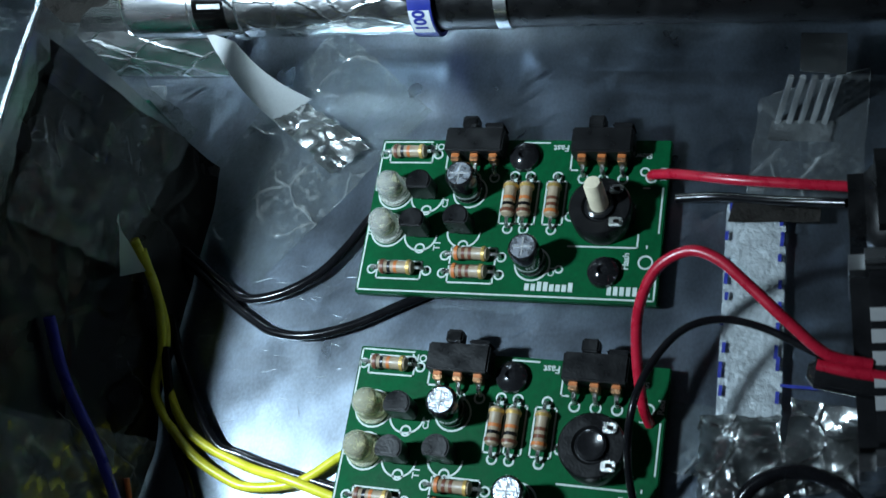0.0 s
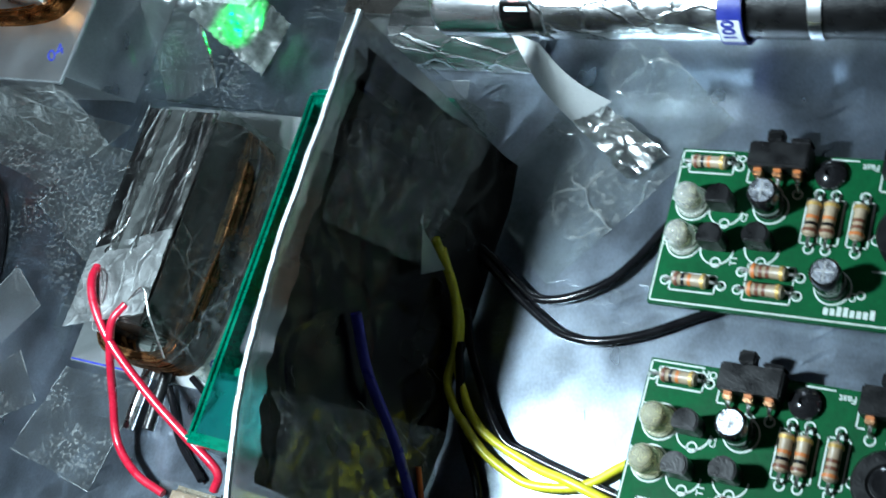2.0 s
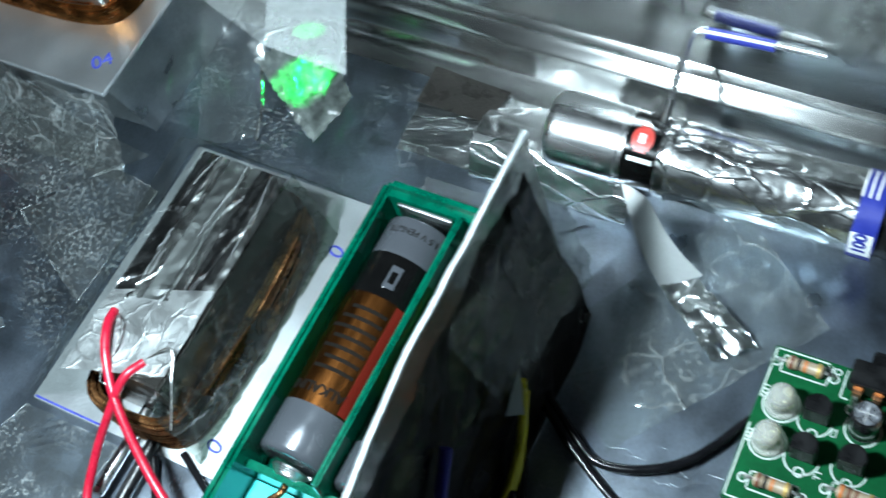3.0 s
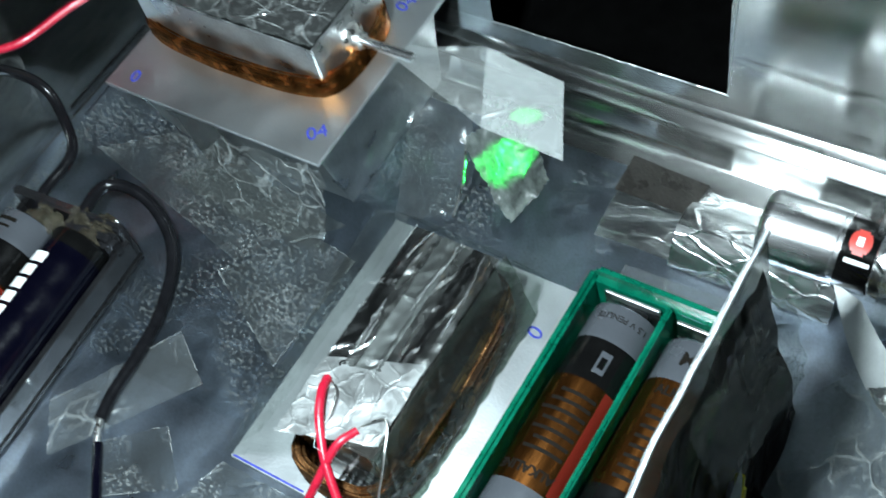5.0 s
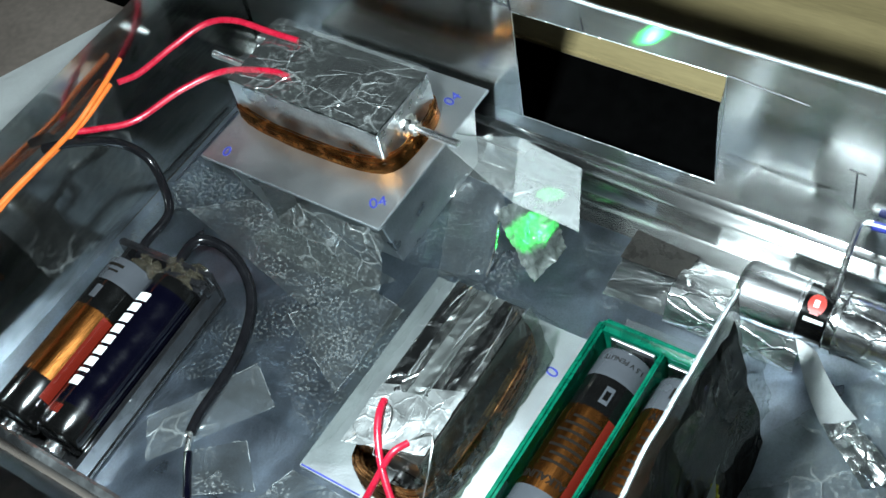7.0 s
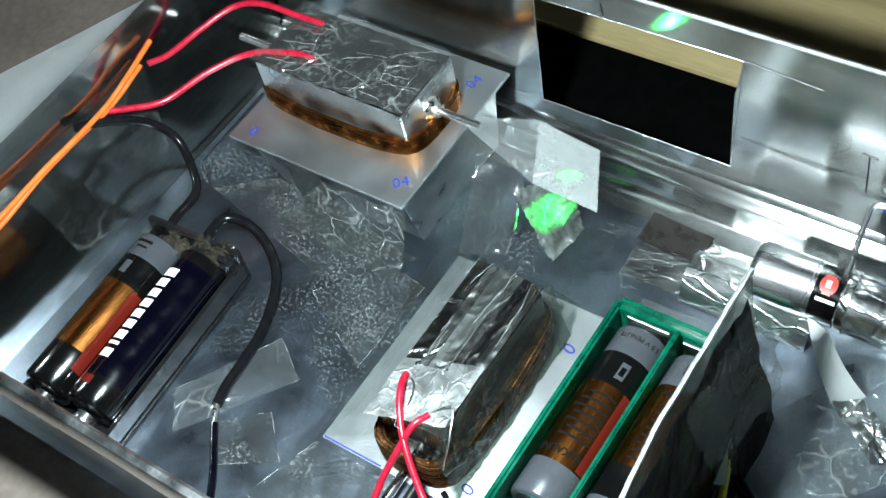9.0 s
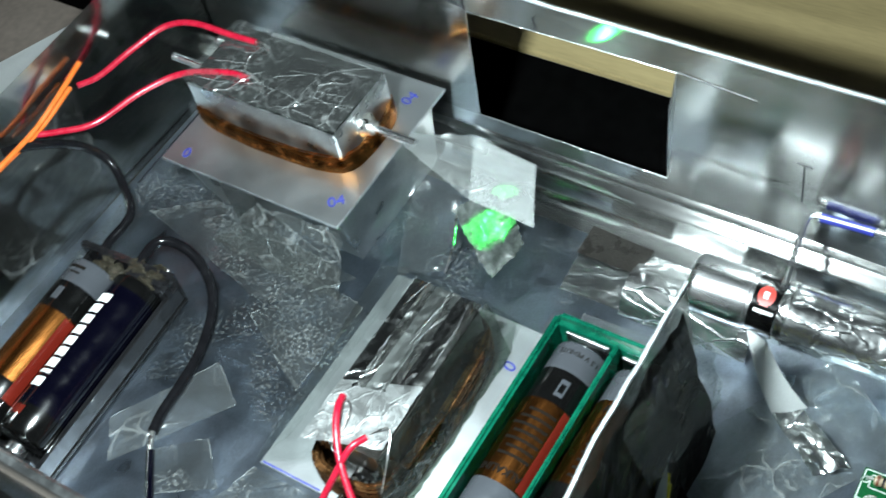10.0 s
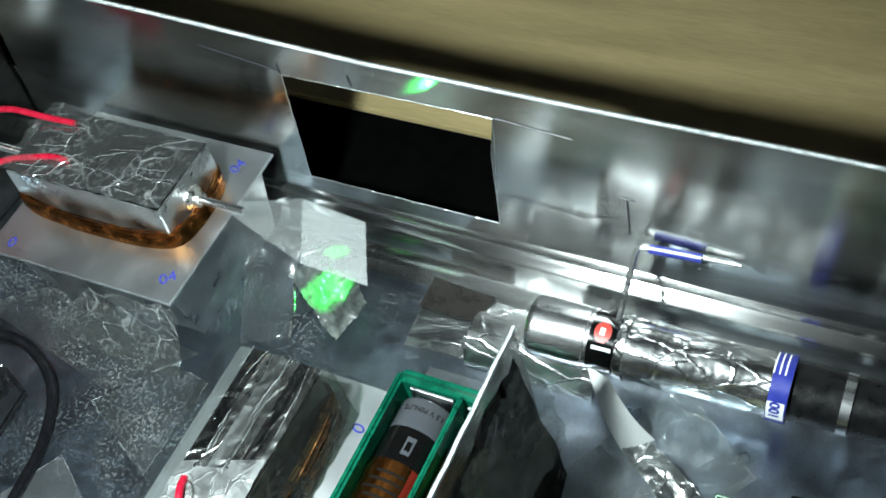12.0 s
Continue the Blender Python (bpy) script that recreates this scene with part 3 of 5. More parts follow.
A0, A1 = (3.2, -50.0, 8.2), (2.6, -99.4, 8.2)
c = cell("penlight_cell", "grey, black and copper alkaline cell with a red panel", A0, A1,
         [(0, 8.4, GREY_LABEL, "top_sleeve"), (8.4, 17.2, BLACK_LABEL, "black_band"), (17.2, 40, GOLD_LABEL, "copper_sleeve"), (40, 49.6, GREY_LABEL, "end_sleeve")], "penlight cells in the green holder")
part("red_panel", arc(A0, A1, 7.06, -95, -42, 17.4, 39.6), RED_LABEL, c)
part("lettering", curved_words("1.5 V PENLITE", 1.8, A0, A1, 7.06, 3.2, -8, 0), DARK_PRINT, c)
part("lettering", curved_words("ALKALINE", 2.6, A0, A1, 7.06, 37.0, 5, 0, 0.08), DARK_PRINT, c)
print_bars(c, A0, A1, 7.06, [(20 + 2.1 * k, -38, 20 + 22 * ((k * 7) % 5) / 5, 0.7) for k in range(7)])
part("window_mark", arc(A0, A1, 7.07, -24, -6, 10.6, 15.2), GREY_LABEL, c)
part("window_mark", arc(A0, A1, 7.12, -20, -10, 11.8, 14.2), BLACK_LABEL, c)
B0, B1 = (18.4, -100.6, 8.2), (19.0, -51.2, 8.2)
c = cell("penlight_cell", "grey, black and copper alkaline cell turned the other way", B0, B1,
         [(0, 8.4, GREY_LABEL, "top_sleeve"), (8.4, 17.2, BLACK_LABEL, "black_band"), (17.2, 40, GOLD_LABEL, "copper_sleeve"), (40, 49.6, GREY_LABEL, "end_sleeve")], "penlight cells in the green holder")
part("red_panel", arc(B0, B1, 7.06, 42, 95, 17.4, 39.6), RED_LABEL, c)
part("lettering", curved_words("MA", 4.0, B0, B1, 7.06, 44.6, 8, 0, 0.1), DARK_PRINT, c)
part("lettering", curved_words("ALKALINE", 2.6, B0, B1, 7.06, 37.6, 20, 0, 0.08), DARK_PRINT, c)
print_bars(c, B0, B1, 7.06, [(19 + 2.1 * k, -20, 25 + 20 * ((k * 3) % 5) / 5, 0.7) for k in range(8)])
print_bars(c, B0, B1, 7.06, [(2.2, -30, 30, 0.8), (4.2, -25, 22, 0.8)])

# green holder
holder = thing("battery_holder", "green translucent plastic two-cell battery holder", "battery holder", 10, -81, 0)
L, Rr = -6.9, 28.4
part("base", box(L, Rr, -118, -44.5, 0.3, 2.0, 0.5), GREEN_CASE, holder)
part("side_wall", box(L, L + 1.9, -117.6, -44.8, 2.0, 14.4, 0.7), GREEN_CASE, holder)
part("side_wall", box(Rr - 1.9, Rr, -117.6, -44.8, 2.0, 14.4, 0.7), GREEN_CASE, holder)
part("end_wall", box(L, Rr, -47.0, -43.6, 1.6, 15.2, 1.5, segs=4), GREEN_CASE, holder)
part("end_wall", box(L, Rr, -118.4, -116.2, 1.6, 15.0, 0.8), GREEN_CASE, holder)
part("middle_rib", box(10.2, 11.4, -103, -47, 2.0, 15.4, 0.4), GREEN_CASE, holder)
part("cross_wall", box(L + 1.6, Rr - 1.6, -103.4, -101.8, 2.0, 9.5, 0.3), GREEN_CASE, holder)
part("wire_bay", box(L + 2.0, Rr - 2.0, -116.4, -103.6, 2.0, 3.4, 0.2), CYAN_CASE, holder, "pale cyan tray of the wire bay")
part("contact_plate", box(-2.5, 9.0, -48.2, -47.5, 5.0, 13.6, 0.2), CHROME, holder)
part("contact_plate", box(12.5, 25.0, -48.4, -47.6, 5.0, 12.8, 0.2), CHROME, holder)
for cx, cy in ((3.0, -101.6), (18.5, -102.2)):
    spring = [(cx + (2.2 + 0.25 * k / 6) * math.cos(k * 0.9), cy + 0.045 * k - 0.6, 8.2 + (2.2 + 0.25 * k / 6) * math.sin(k * 0.9)) for k in range(36)]
    part("contact_spring", sweep(spring, 0.35, 6, 2), CHROME, holder)
part("screw_boss", lathe((8.6, -109, 3.0), (8.6, -109, 12), [(0, 3.0), (6.5, 2.7), (7.0, 2.3), (7.0, 1.2), (3, 1.1), (3, 0)], 20), CYAN_CASE, holder)
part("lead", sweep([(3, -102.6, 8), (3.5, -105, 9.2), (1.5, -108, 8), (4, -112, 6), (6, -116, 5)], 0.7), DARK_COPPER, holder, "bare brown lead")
part("lead", sweep([(12, -103, 9), (13, -106, 10), (11, -110, 8), (12, -115, 5)], 0.75), RED_WIRE, holder, "red lead")

# black two-cell holder by the side wall
HP = (-118.6, -107.6)
HROT = 3.0
bh = thing("battery_holder", "black plastic two-cell holder with glued wire ends", "battery holder", HP[0], HP[1], 0, HROT)
part("base", box(-16, 16, -31, 31, 0.2, 2.2, 0.5), BLACK, bh, local=True)
part("side_wall", box(-16, -14.6, -31, 31, 2.2, 8.5, 0.5), BLACK, bh, local=True)
part("side_wall", box(14.6, 16, -31, 31, 2.2, 8.5, 0.5), BLACK_GLOSS, bh, local=True)
part("end_wall", box(-16, 16, 28.8, 31, 2.2, 13, 0.6), BLACK_GLOSS, bh, local=True)
part("end_wall", box(-16, 16, -31, -29, 2.2, 12, 0.6), BLACK_GLOSS, bh, local=True)
part("wire_guard", box(1, 16, 24.5, 28.6, 6, 12.6, 1.2), BLACK_GLOSS, bh, local=True)
for sx in (-7.5, 7.3):
    spring = [(sx + 2.6 * math.cos(k * 0.9), -28.6 + 0.06 * k, 8.5 + 2.6 * math.sin(k * 0.9)) for k in range(40)]
    part("contact_spring", sweep(spring, 0.4, 6, 2), CHROME, bh, local=True)
bm = None
random.seed(4)
for k in range(12):
    x, y = random.uniform(-11, 13), random.uniform(25, 31)
    b = bmesh.new()
    bmesh.ops.create_icosphere(b, subdivisions=2, radius=random.uniform(1.2, 2.6))
    for v in b.verts:
        v.co = v.co * (0.8 + 0.7 * noise.noise(v.co * 0.9 + Vector((k, 0, 0))))
    for v in b.verts:
        v.co = Vector((v.co.x * 1.5, v.co.y * 1.2, v.co.z * 0.8)) + Vector((x, y, 11.0 + 0.12 * k))
    part("glue_blob", b, GLUE, bh, "lumpy cloudy hot glue", local=True)
rot = pose(HP[0] / 1000, HP[1] / 1000, 0, 0, 0, HROT)
pt = lambda x, y, z: tuple(1000 * v for v in rot @ Vector((x / 1000, y / 1000, z / 1000)))
C0, C1 = pt(-7.5, 24.2, 9.2), pt(-7.5, -25.2, 9.2)
c = cell("alkaline_cell", "black and copper alkaline cell with a grey top sleeve", C0, C1,
         [(0, 8.0, GREY_LABEL, "top_sleeve"), (8.0, 16.5, BLACK_LABEL, "black_band"), (16.5, 38, GOLD_LABEL, "copper_sleeve"), (38, 49.6, BLACK_LABEL, "end_sleeve")], "cells in the black holder")
part("red_panel", arc(C0, C1, 7.06, -75, -48, 17, 43), RED_LABEL, c)
print_bars(c, C0, C1, 7.06, [(2.6, -15, 30, 0.9), (4.6, -10, 18, 0.6)])
part("window_mark", arc(C0, C1, 7.07, -5, 12, 10, 14), GREY_LABEL, c)
D0, D1 = pt(7.3, 24.6, 9.2), pt(7.3, -24.8, 9.2)
c = cell("alkaline_cell", "navy alkaline cell with a large white brand mark", D0, D1,
         [(0, 4.0, BLACK_LABEL, "top_sleeve"), (4.0, 42, NAVY_LABEL, "navy_sleeve"), (42, 49.6, BLACK_LABEL, "end_sleeve")], "cells in the black holder")
# the brand mark: plain white bars of its length and height
bm = None
for k in range(9):
    w = 2.6 if k != 7 else 1.0
    b = arc(D0, D1, 7.07, 4 if k else 0, 36 if k not in (7,) else 40, 7.4 + 3.55 * k - (1.2 if k == 8 else 0), 7.4 + 3.55 * k + w - (1.2 if k == 8 else 0), 8, 0.05)
    part("brand_bar", b, WHITE_PRINT, c, "white bar of the brand mark")
part("red_panel", arc(D0, D1, 7.06, 0, 60, 43, 45.5), RED_LABEL, c)

# ---- coil drives ----


def ring_coil(x0, x1, y0, y1, z0, z1, bulge, turns, r, seed, layers=3):
    """Many loops of wire wound round an upright core, bulging out at the middle."""
    bm = None
    random.seed(seed)
    for k in range(turns):
        for q in range(layers):
            h = z0 + (z1 - z0) * (k + random.uniform(0, 0.6)) / turns
            o = 0.6 + q * r * 1.6 + random.uniform(0, 0.5)
            pts = []
            for i in range(33):
                a = 2 * math.pi * i / 32
                cx, cy = math.cos(a), math.sin(a)
                n = 8.0
                rad = (abs(cx) ** n + abs(cy) ** n) ** (-1 / n)
                px, py = cx * rad, cy * rad
                ex = (x1 - x0) / 2 + o + bulge * (1 - abs(py) ** 2)
                ey = (y1 - y0) / 2 + o + bulge * (1 - abs(px) ** 2)
                pts.append(((x0 + x1) / 2 + px * ex, (y0 + y1) / 2 + py * ey, h + random.uniform(-0.2, 0.2)))
            pts[-1] = pts[0]
            b = sweep(pts, r, 5, 2)
            bm = b if bm is None else joined(bm, b)
    return bm


def creases(x0, x1, y0, y1, z, count, along, length, seed, jitter=1.0):
    """Thin standing folds of tape: short bent lines, mostly along one way."""
    random.seed(seed)
    bm = None
    for k in range(count):
        x, y = random.uniform(x0, x1), random.uniform(y0, y1)
        a = radians(random.gauss(along, 12) if k % 4 else random.uniform(0, 180))
        n = random.uniform(0.3, 1.0) * length * (1 if k % 4 else 0.4)
        pts = []
        for i in range(7):
            u = (i / 6 - 0.5) * n
            o = jitter * 0.5 * noise.noise(Vector((k * 7.3, i * 0.6, seed)))
            px = min(x1, max(x0, x + u * math.cos(a) - o * math.sin(a)))
            py = min(y1, max(y0, y + u * math.sin(a) + o * math.cos(a)))
            pts.append((px, py, z + 0.12 * random.random()))
        if (Vector(pts[0]) - Vector(pts[-1])).length < 1.0:
            continue
        bm = joined(bm, sweep(pts, random.uniform(0.025, 0.06), 4, 1))
    return bm


bm = creases(-112, -54, 4, 44, 0.0, 9, 55, 9, 77, 2.0)
for v in bm.verts:
    v.co = Vector((film_x(v.co.x, v.co.y) + 0.25 + v.co.z, v.co.x, v.co.y))
part("tape_creases", bm, TAPE_GLINT, divider, "tape folds with their glint drawn as pale lines")["kind"] = "stuff"

drive = thing("coil_drive", "taped aluminium magnet block with a copper coil on a raised plate", "coil", -95, -26, 0)
core = box(-120.5, -71.5, -36.5, -13.0, 27, 40.5, 0.35)
part("magnet_block", core, ALU_PART, drive, "foil-covered block, taped over")
part("tape_wrap", sheet((-121.5, -37.2, 41.9), (-71, -36.8, 41.9), (-71, -12.4, 41.9), (-121.5, -12.4, 41.9), 40, 24, 0.1, 0.5, 5, 8, ragged=0.6), TAPE_WRINKLED, drive, "wrinkled clear tape")
part("foil_top", sheet((-120.3, -36.4, 40.6), (-71.7, -36.4, 40.6), (-71.7, -13.1, 40.6), (-120.3, -13.1, 40.6), 50, 26, 0.1, 0.3, 2.6, 19), FOIL_FLAT, drive, "creased bright foil")
# dark reflection on the block's top, put in as a darker sheet
part("dark_reflection", sheet((-98, -35, 41.6), (-74, -34.5, 41.6), (-74, -17, 41.6), (-96, -18, 41.6), 16, 12, 0.1, 0.1, 6, 5, ragged=0.5), DARK_FOIL, drive, "dark reflection put in as a shiny patch")
part("copper_winding", ring_coil(-119.8, -72.2, -36.0, -13.5, 26.7, 31.8, 1.8, 15, 0.21, 3, 4), COPPER, drive, "loose copper winding")["kind"] = "stuff"
part("tape_creases", creases(-120, -72, -36.2, -13.4, 42.2, 26, 3, 10, 41), TAPE_GLINT, drive, "tape folds with their glint drawn as pale lines")["kind"] = "stuff"
part("plate", box(-122.5, -63.5, -52.5, -0.6, 25.4, 26.4, 0.2), ALU_PALE, drive, "bare aluminium plate")
part("support", sheet((-117, -44, 0.2), (-68, -44, 0.2), (-66, -50, 25.2), (-120, -50, 25.2), 12, 8, 0.8, 0.5, 14, 2), ALU_PART, drive)
part("support", sheet((-68, -44, 0.2), (-68, -6, 0.2), (-66, -4, 25.2), (-66, -50, 25.2), 8, 8, 0.8, 0.5, 14, 3), ALU_PART, drive)
part("support", sheet((-117, -44, 0.2), (-117, -6, 0.2), (-120, -4, 25.2), (-120, -50, 25.2), 8, 8, 0.8, 0.5, 14, 4), ALU_PART, drive)
part("support_fold", sheet((-106, -49.0, 2), (-96, -46.2, 2), (-92, -52, 24.8), (-104, -52, 24.8), 4, 4, 0.6, 0.3, 6, 5), ALU_WALL, drive)
part("clear_side_tape", sheet((-112, -56, 0.4), (-66, -58, 0.4), (-62, -52.6, 25.4), (-88, -53.2, 25.4), 20, 14, 0.1, 1.4, 8, 6, ragged=0.8), TAPE_WRINKLED, drive)
part("shaft", rod((-138, -24.8, 33.0), (-56, -25.0, 33.0), 1.1, 16), CHROME, drive, "thin steel shaft")
part("bush", lathe((-72, -25, 33), (-66, -25, 33), [(0, 0), (0, 3.6), (1.2, 3.4), (2.2, 2.2), (3.4, 2.0), (3.6, 0)], 18), TIN, drive)
for x, y, r, t in ((-70.5, -7.5, 75, "04"), (-68.5, -45.5, 42, "04"), (-116.5, -48.5, 10, "0")):
    part("pen_mark", words(t, 4.6, at(x, y, 26.45, 0, 0, r), 0.02), BLUE_PEN, drive, "blue handwritten figures")
for y0, x0 in ((-17.5, -112), (-29.0, -106)):
    part("lead_end", sweep([(x0, y0, 41.2), (x0 + 3, y0 + 0.2, 41.9), (x0 + 6, y0 - 0.3, 41.3)], 0.35, 6), TIN, drive, "bare tinned wire end")

# the vibrating mirror flag on the shaft
flag = thing("mirror_flag", "folded silvered tape flag on the end of the shaft", "flag", -40, -25, 28)
FA, FB, FC, FD = (-58.5, -23.2, 33.8), (-43.3, -16.9, 32.9), (-36.1, -32.9, 29.3), (-58.5, -26.8, 32.6)
part("clear_cone", sheet(FD, FC, FB, FA, 14, 12, 0.12, 0.9, 5, 4), FOLDED_FILM, flag, "creased clear tape cone")
part("silver_blade", sheet(FC, (-17.4, -33.6, 28.5), (-24.8, -18.6, 32.3), FB, 18, 14, 0.25, 0.45, 14, 6), MIRROR_FILM, flag, "silvery blade catching the light")

drive = thing("coil_drive", "taped magnet block with dark copper coil on a floor plate", "coil", -33, -78, 0)
part("plate", box(-56, -10.5, -106.5, -44.5, 0.4, 1.6, 0.2), ALU_PALE, drive, "bare aluminium plate")
part("magnet_block", box(-39.5, -20.5, -100.0, -55.5, 1.6, 21.6, 0.5), DARK_FOIL, drive, "dark foil-covered block")
part("copper_winding", ring_coil(-38.5, -21.5, -101.0, -56, 2.2, 12.0, 1.6, 16, 0.32, 5, 4), DARK_COPPER, drive, "copper winding with shade put into its colour")["kind"] = "stuff"
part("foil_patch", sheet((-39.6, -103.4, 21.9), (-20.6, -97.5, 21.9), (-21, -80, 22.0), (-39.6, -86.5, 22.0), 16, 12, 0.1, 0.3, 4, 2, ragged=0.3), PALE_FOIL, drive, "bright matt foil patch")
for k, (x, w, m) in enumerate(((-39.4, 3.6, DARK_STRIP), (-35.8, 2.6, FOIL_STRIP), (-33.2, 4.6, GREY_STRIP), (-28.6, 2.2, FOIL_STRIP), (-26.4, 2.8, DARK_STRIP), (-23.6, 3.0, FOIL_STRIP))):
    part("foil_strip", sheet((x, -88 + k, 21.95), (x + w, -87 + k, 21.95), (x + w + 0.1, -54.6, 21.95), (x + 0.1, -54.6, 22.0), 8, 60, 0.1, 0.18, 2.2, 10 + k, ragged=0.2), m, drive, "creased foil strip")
part("tape_side", sheet((-57, -106.8, 1.9), (-41, -104, 22.6), (-41, -53.2, 22.6), (-62, -43.5, 0.8), 14, 30, 0.1, 0.7, 12, 13, ragged=0.5), TAPE_FLAT, drive, "clear tape stretched to the plate")
part("tape_side", sheet((-20, -104, 22.3), (-17.2, -105, 2.0), (-16.4, -53, 2.0), (-20, -53.6, 22.3), 14, 30, 0.1, 1.0, 10, 14, ragged=0.5), TAPE_GREENISH, drive)
part("tape_end", sheet((-40, -53.4, 22.5), (-20, -53.4, 22.5), (-18, -45, 1.9), (-58, -43, 1.0), 14, 12, 0.1, 0.8, 10, 15), TAPE_FLAT, drive)
part("tape_creases", creases(-40, -20.6, -103, -54.5, 22.75, 20, 92, 12, 43), TAPE_GLINT, drive, "tape folds with their glint drawn as pale lines")["kind"] = "stuff"
part("shaft", rod((-31, -118, 3.6), (-31.5, -52, 3.6), 1.2, 16), CHROME, drive)
part("dark_peg", rod((-26.5, -117, 2.6), (-26.8, -100, 3.4), 1.3, 12), BLACK, drive)
for x, y, t in ((-14.6, -56.5, "0"), (-16, -101, "0")):
    part("pen_mark", words(t, 5.0, at(x, y, 1.66, 0, 0, 75), 0.02), BLUE_PEN, drive)
part("pen_line", box(-55.5, -38, -106.3, -105.9, 1.58, 1.64), BLUE_PEN, drive)
part("bare_lead", sweep([(-36.3, -90, 21.8), (-33, -92, 23.5), (-31.5, -97, 22.5), (-33.5, -101, 20)], 0.18, 5), TIN, drive)
part("bare_lead", sweep([(-25.8, -96, 21.8), (-21.5, -93, 23.5), (-19.0, -98, 21.5), (-18.6, -104, 14)], 0.18, 5), TIN, drive)

# ---- laser pen ----
LY, LZ = -23.4, 16.0
laser = thing("laser_pen", "silver and black laser pen wrapped in foil tape", "laser pen", 90, LY, 0)
P0, P1 = (18.6, LY, LZ), (190, LY + 7.7, LZ - 7.2)
pen_axis = lambda x: (x, LY + 0.045 * (x - 18.6), LZ - 0.042 * (x - 18.6))
part("lens_head", lathe(P0, P1, [(0, 0), (0, 3.2), (0.15, 5.9), (0.9, 6.9), (2.0, 7.25), (14.4, 7.25), (14.6, 7.0), (14.6, 0)], 48), CHROME, laser, "turned steel head")
part("white_ring", lathe(P0, P1, [(14.6, 7.0), (14.6, 7.15), (15.5, 7.15), (15.5, 7.0)], 40), CHROME, laser)
part("warning_label", lathe(P0, P1, [(15.5, 7.0), (15.5, 7.18), (21.6, 7.18), (21.6, 0)], 40), BLACK_LABEL, laser, "black warning label")
bm = None
for k in range(9):
    a = -4 + 4.4 * k
    w = 2.0 * math.sqrt(max(0.05, 1 - ((k - 4) / 4.6) ** 2))
    bm = joined(bm, arc(P0, P1, 7.2, a, a + 4.4, 18.8 - w, 18.8 + w, 2))
part("red_mark", bm, RED_PRINT, laser, "red oval mark")
part("oval_core", arc(P0, P1, 7.26, 8, 22, 18.1, 19.3, 6), WHITE_STRIP, laser)
part("pale_rim", arc(P0, P1, 7.19, 43, 50, 16.8, 21.4), WHITE_STRIP, laser)
bm = lathe(P0, P1, [(21.5, 7.0)] + [(22 + 0.6 * k, 7.5) for k in range(60)] + [(58.2, 7.0)], 48)
for v in bm.verts:
    n = noise.noise(v.co / 5.0) * 0.3 + abs(noise.noise(v.co / 2.2)) * 0.22 - 0.25
    d = (v.co - Vector(pen_axis(v.co.x))).normalized()
    v.co += d * n
part("foil_wrap", bm, FOIL_WRAP, laser, "crinkled foil tape")
part("printed_band", lathe(P0, P1, [(56.8, 7.1), (56.8, 7.85), (61.0, 7.85), (61.0, 7.1)], 40), BLUE_STRIP, laser, "blue and white printed strip")
print_bars(laser, P0, P1, 7.86, [(57.0 + 1.25 * k, -40, 12, 0.35) for k in range(3)], WHITE_PRINT, "strip_print")
part("white_field", arc(P0, P1, 7.87, 58, 96, 57.0, 60.8), WHITE_STRIP, laser)
part("lettering", curved_words("100", 3.0, P0, P1, 7.95, 58.9, 74, 180, 0.12), BLUE_STRIP, laser)
part("barrel", lathe(P0, P1, [(58, 0), (58, 6.7), (72.6, 6.7), (72.6, 6.5), (172, 6.5), (173, 5.6), (173, 0)], 40), BLACK, laser, "matt black barrel")
part("silver_band", lathe(P0, P1, [(71.8, 6.5), (71.8, 6.95), (74.0, 6.95), (74.0, 6.5)], 40), CHROME, laser)
cradle = single("foil_cradle", extruded([(-30.5, 0.3), (-28.5, 5.0), (-25.5, 8.0), (-21.5, 8.2), (-18.0, 6.5), (-15.5, 3.2), (-12, 0.9), (-10.6, 0.3)], 1.5, 35, 40, 0.9), FOIL_WRAP,
                "foil-wrapped wedge under the laser head", "support")
single("foil_pad", sheet((-15.6, -30.0, 0.5), (6.0, -29.5, 0.5), (2.0, -10.2, 0.8), (-16.6, -8.8, 0.8), 24, 20, 0.15, 0.5, 5, 21, ragged=0.3), FOIL_WRAP,
       "square of wrinkled foil stuck on the floor", "foil")
single("dark_tape_patch", sheet((-16.6, -18.5, 1.3), (0.4, -18.5, 1.3), (1.4, -10.0, 1.5), (-16.6, -8.9, 1.5), 8, 8, 0.15, 0.2, 5, 22), mat("smoky_tape", (0.06, 0.055, 0.05), 0.3, 0.4, 0.2, 200, 1500, 0.3),
       "smoky dark strip of tape on the foil", "tape")
# hook that presses the laser's button
hook = thing("wire_hook", "bent steel wire with a blue and white paper sleeve", "hook", 45, -2, 20)
part("bent_wire", sweep([(62, -0.2, 26.2), (50, -0.5, 26.0), (40.4, -0.9, 25.7), (38.4, -1.3, 25.5), (37.8, -2.6, 25.2), (38.0, -5.5, 24.8), (38.8, -12, 24.2), (39.8, -19, 23.6), (40.2, -22, 23.2)], 0.75, 10), CHROME, hook)
part("paper_sleeve", sweep([(53, -0.7, 25.9), (47, -0.9, 25.75), (40.5, -1.2, 25.5)], 1.15, 10), BLUE_STRIP, hook, "blue printed sleeve")
part("white_edge", sweep([(53, -1.3, 26.85), (47, -1.5, 26.7), (40.5, -1.8, 26.45), (38.6, -2.2, 26.1)], 0.35, 6), WHITE_STRIP, hook)
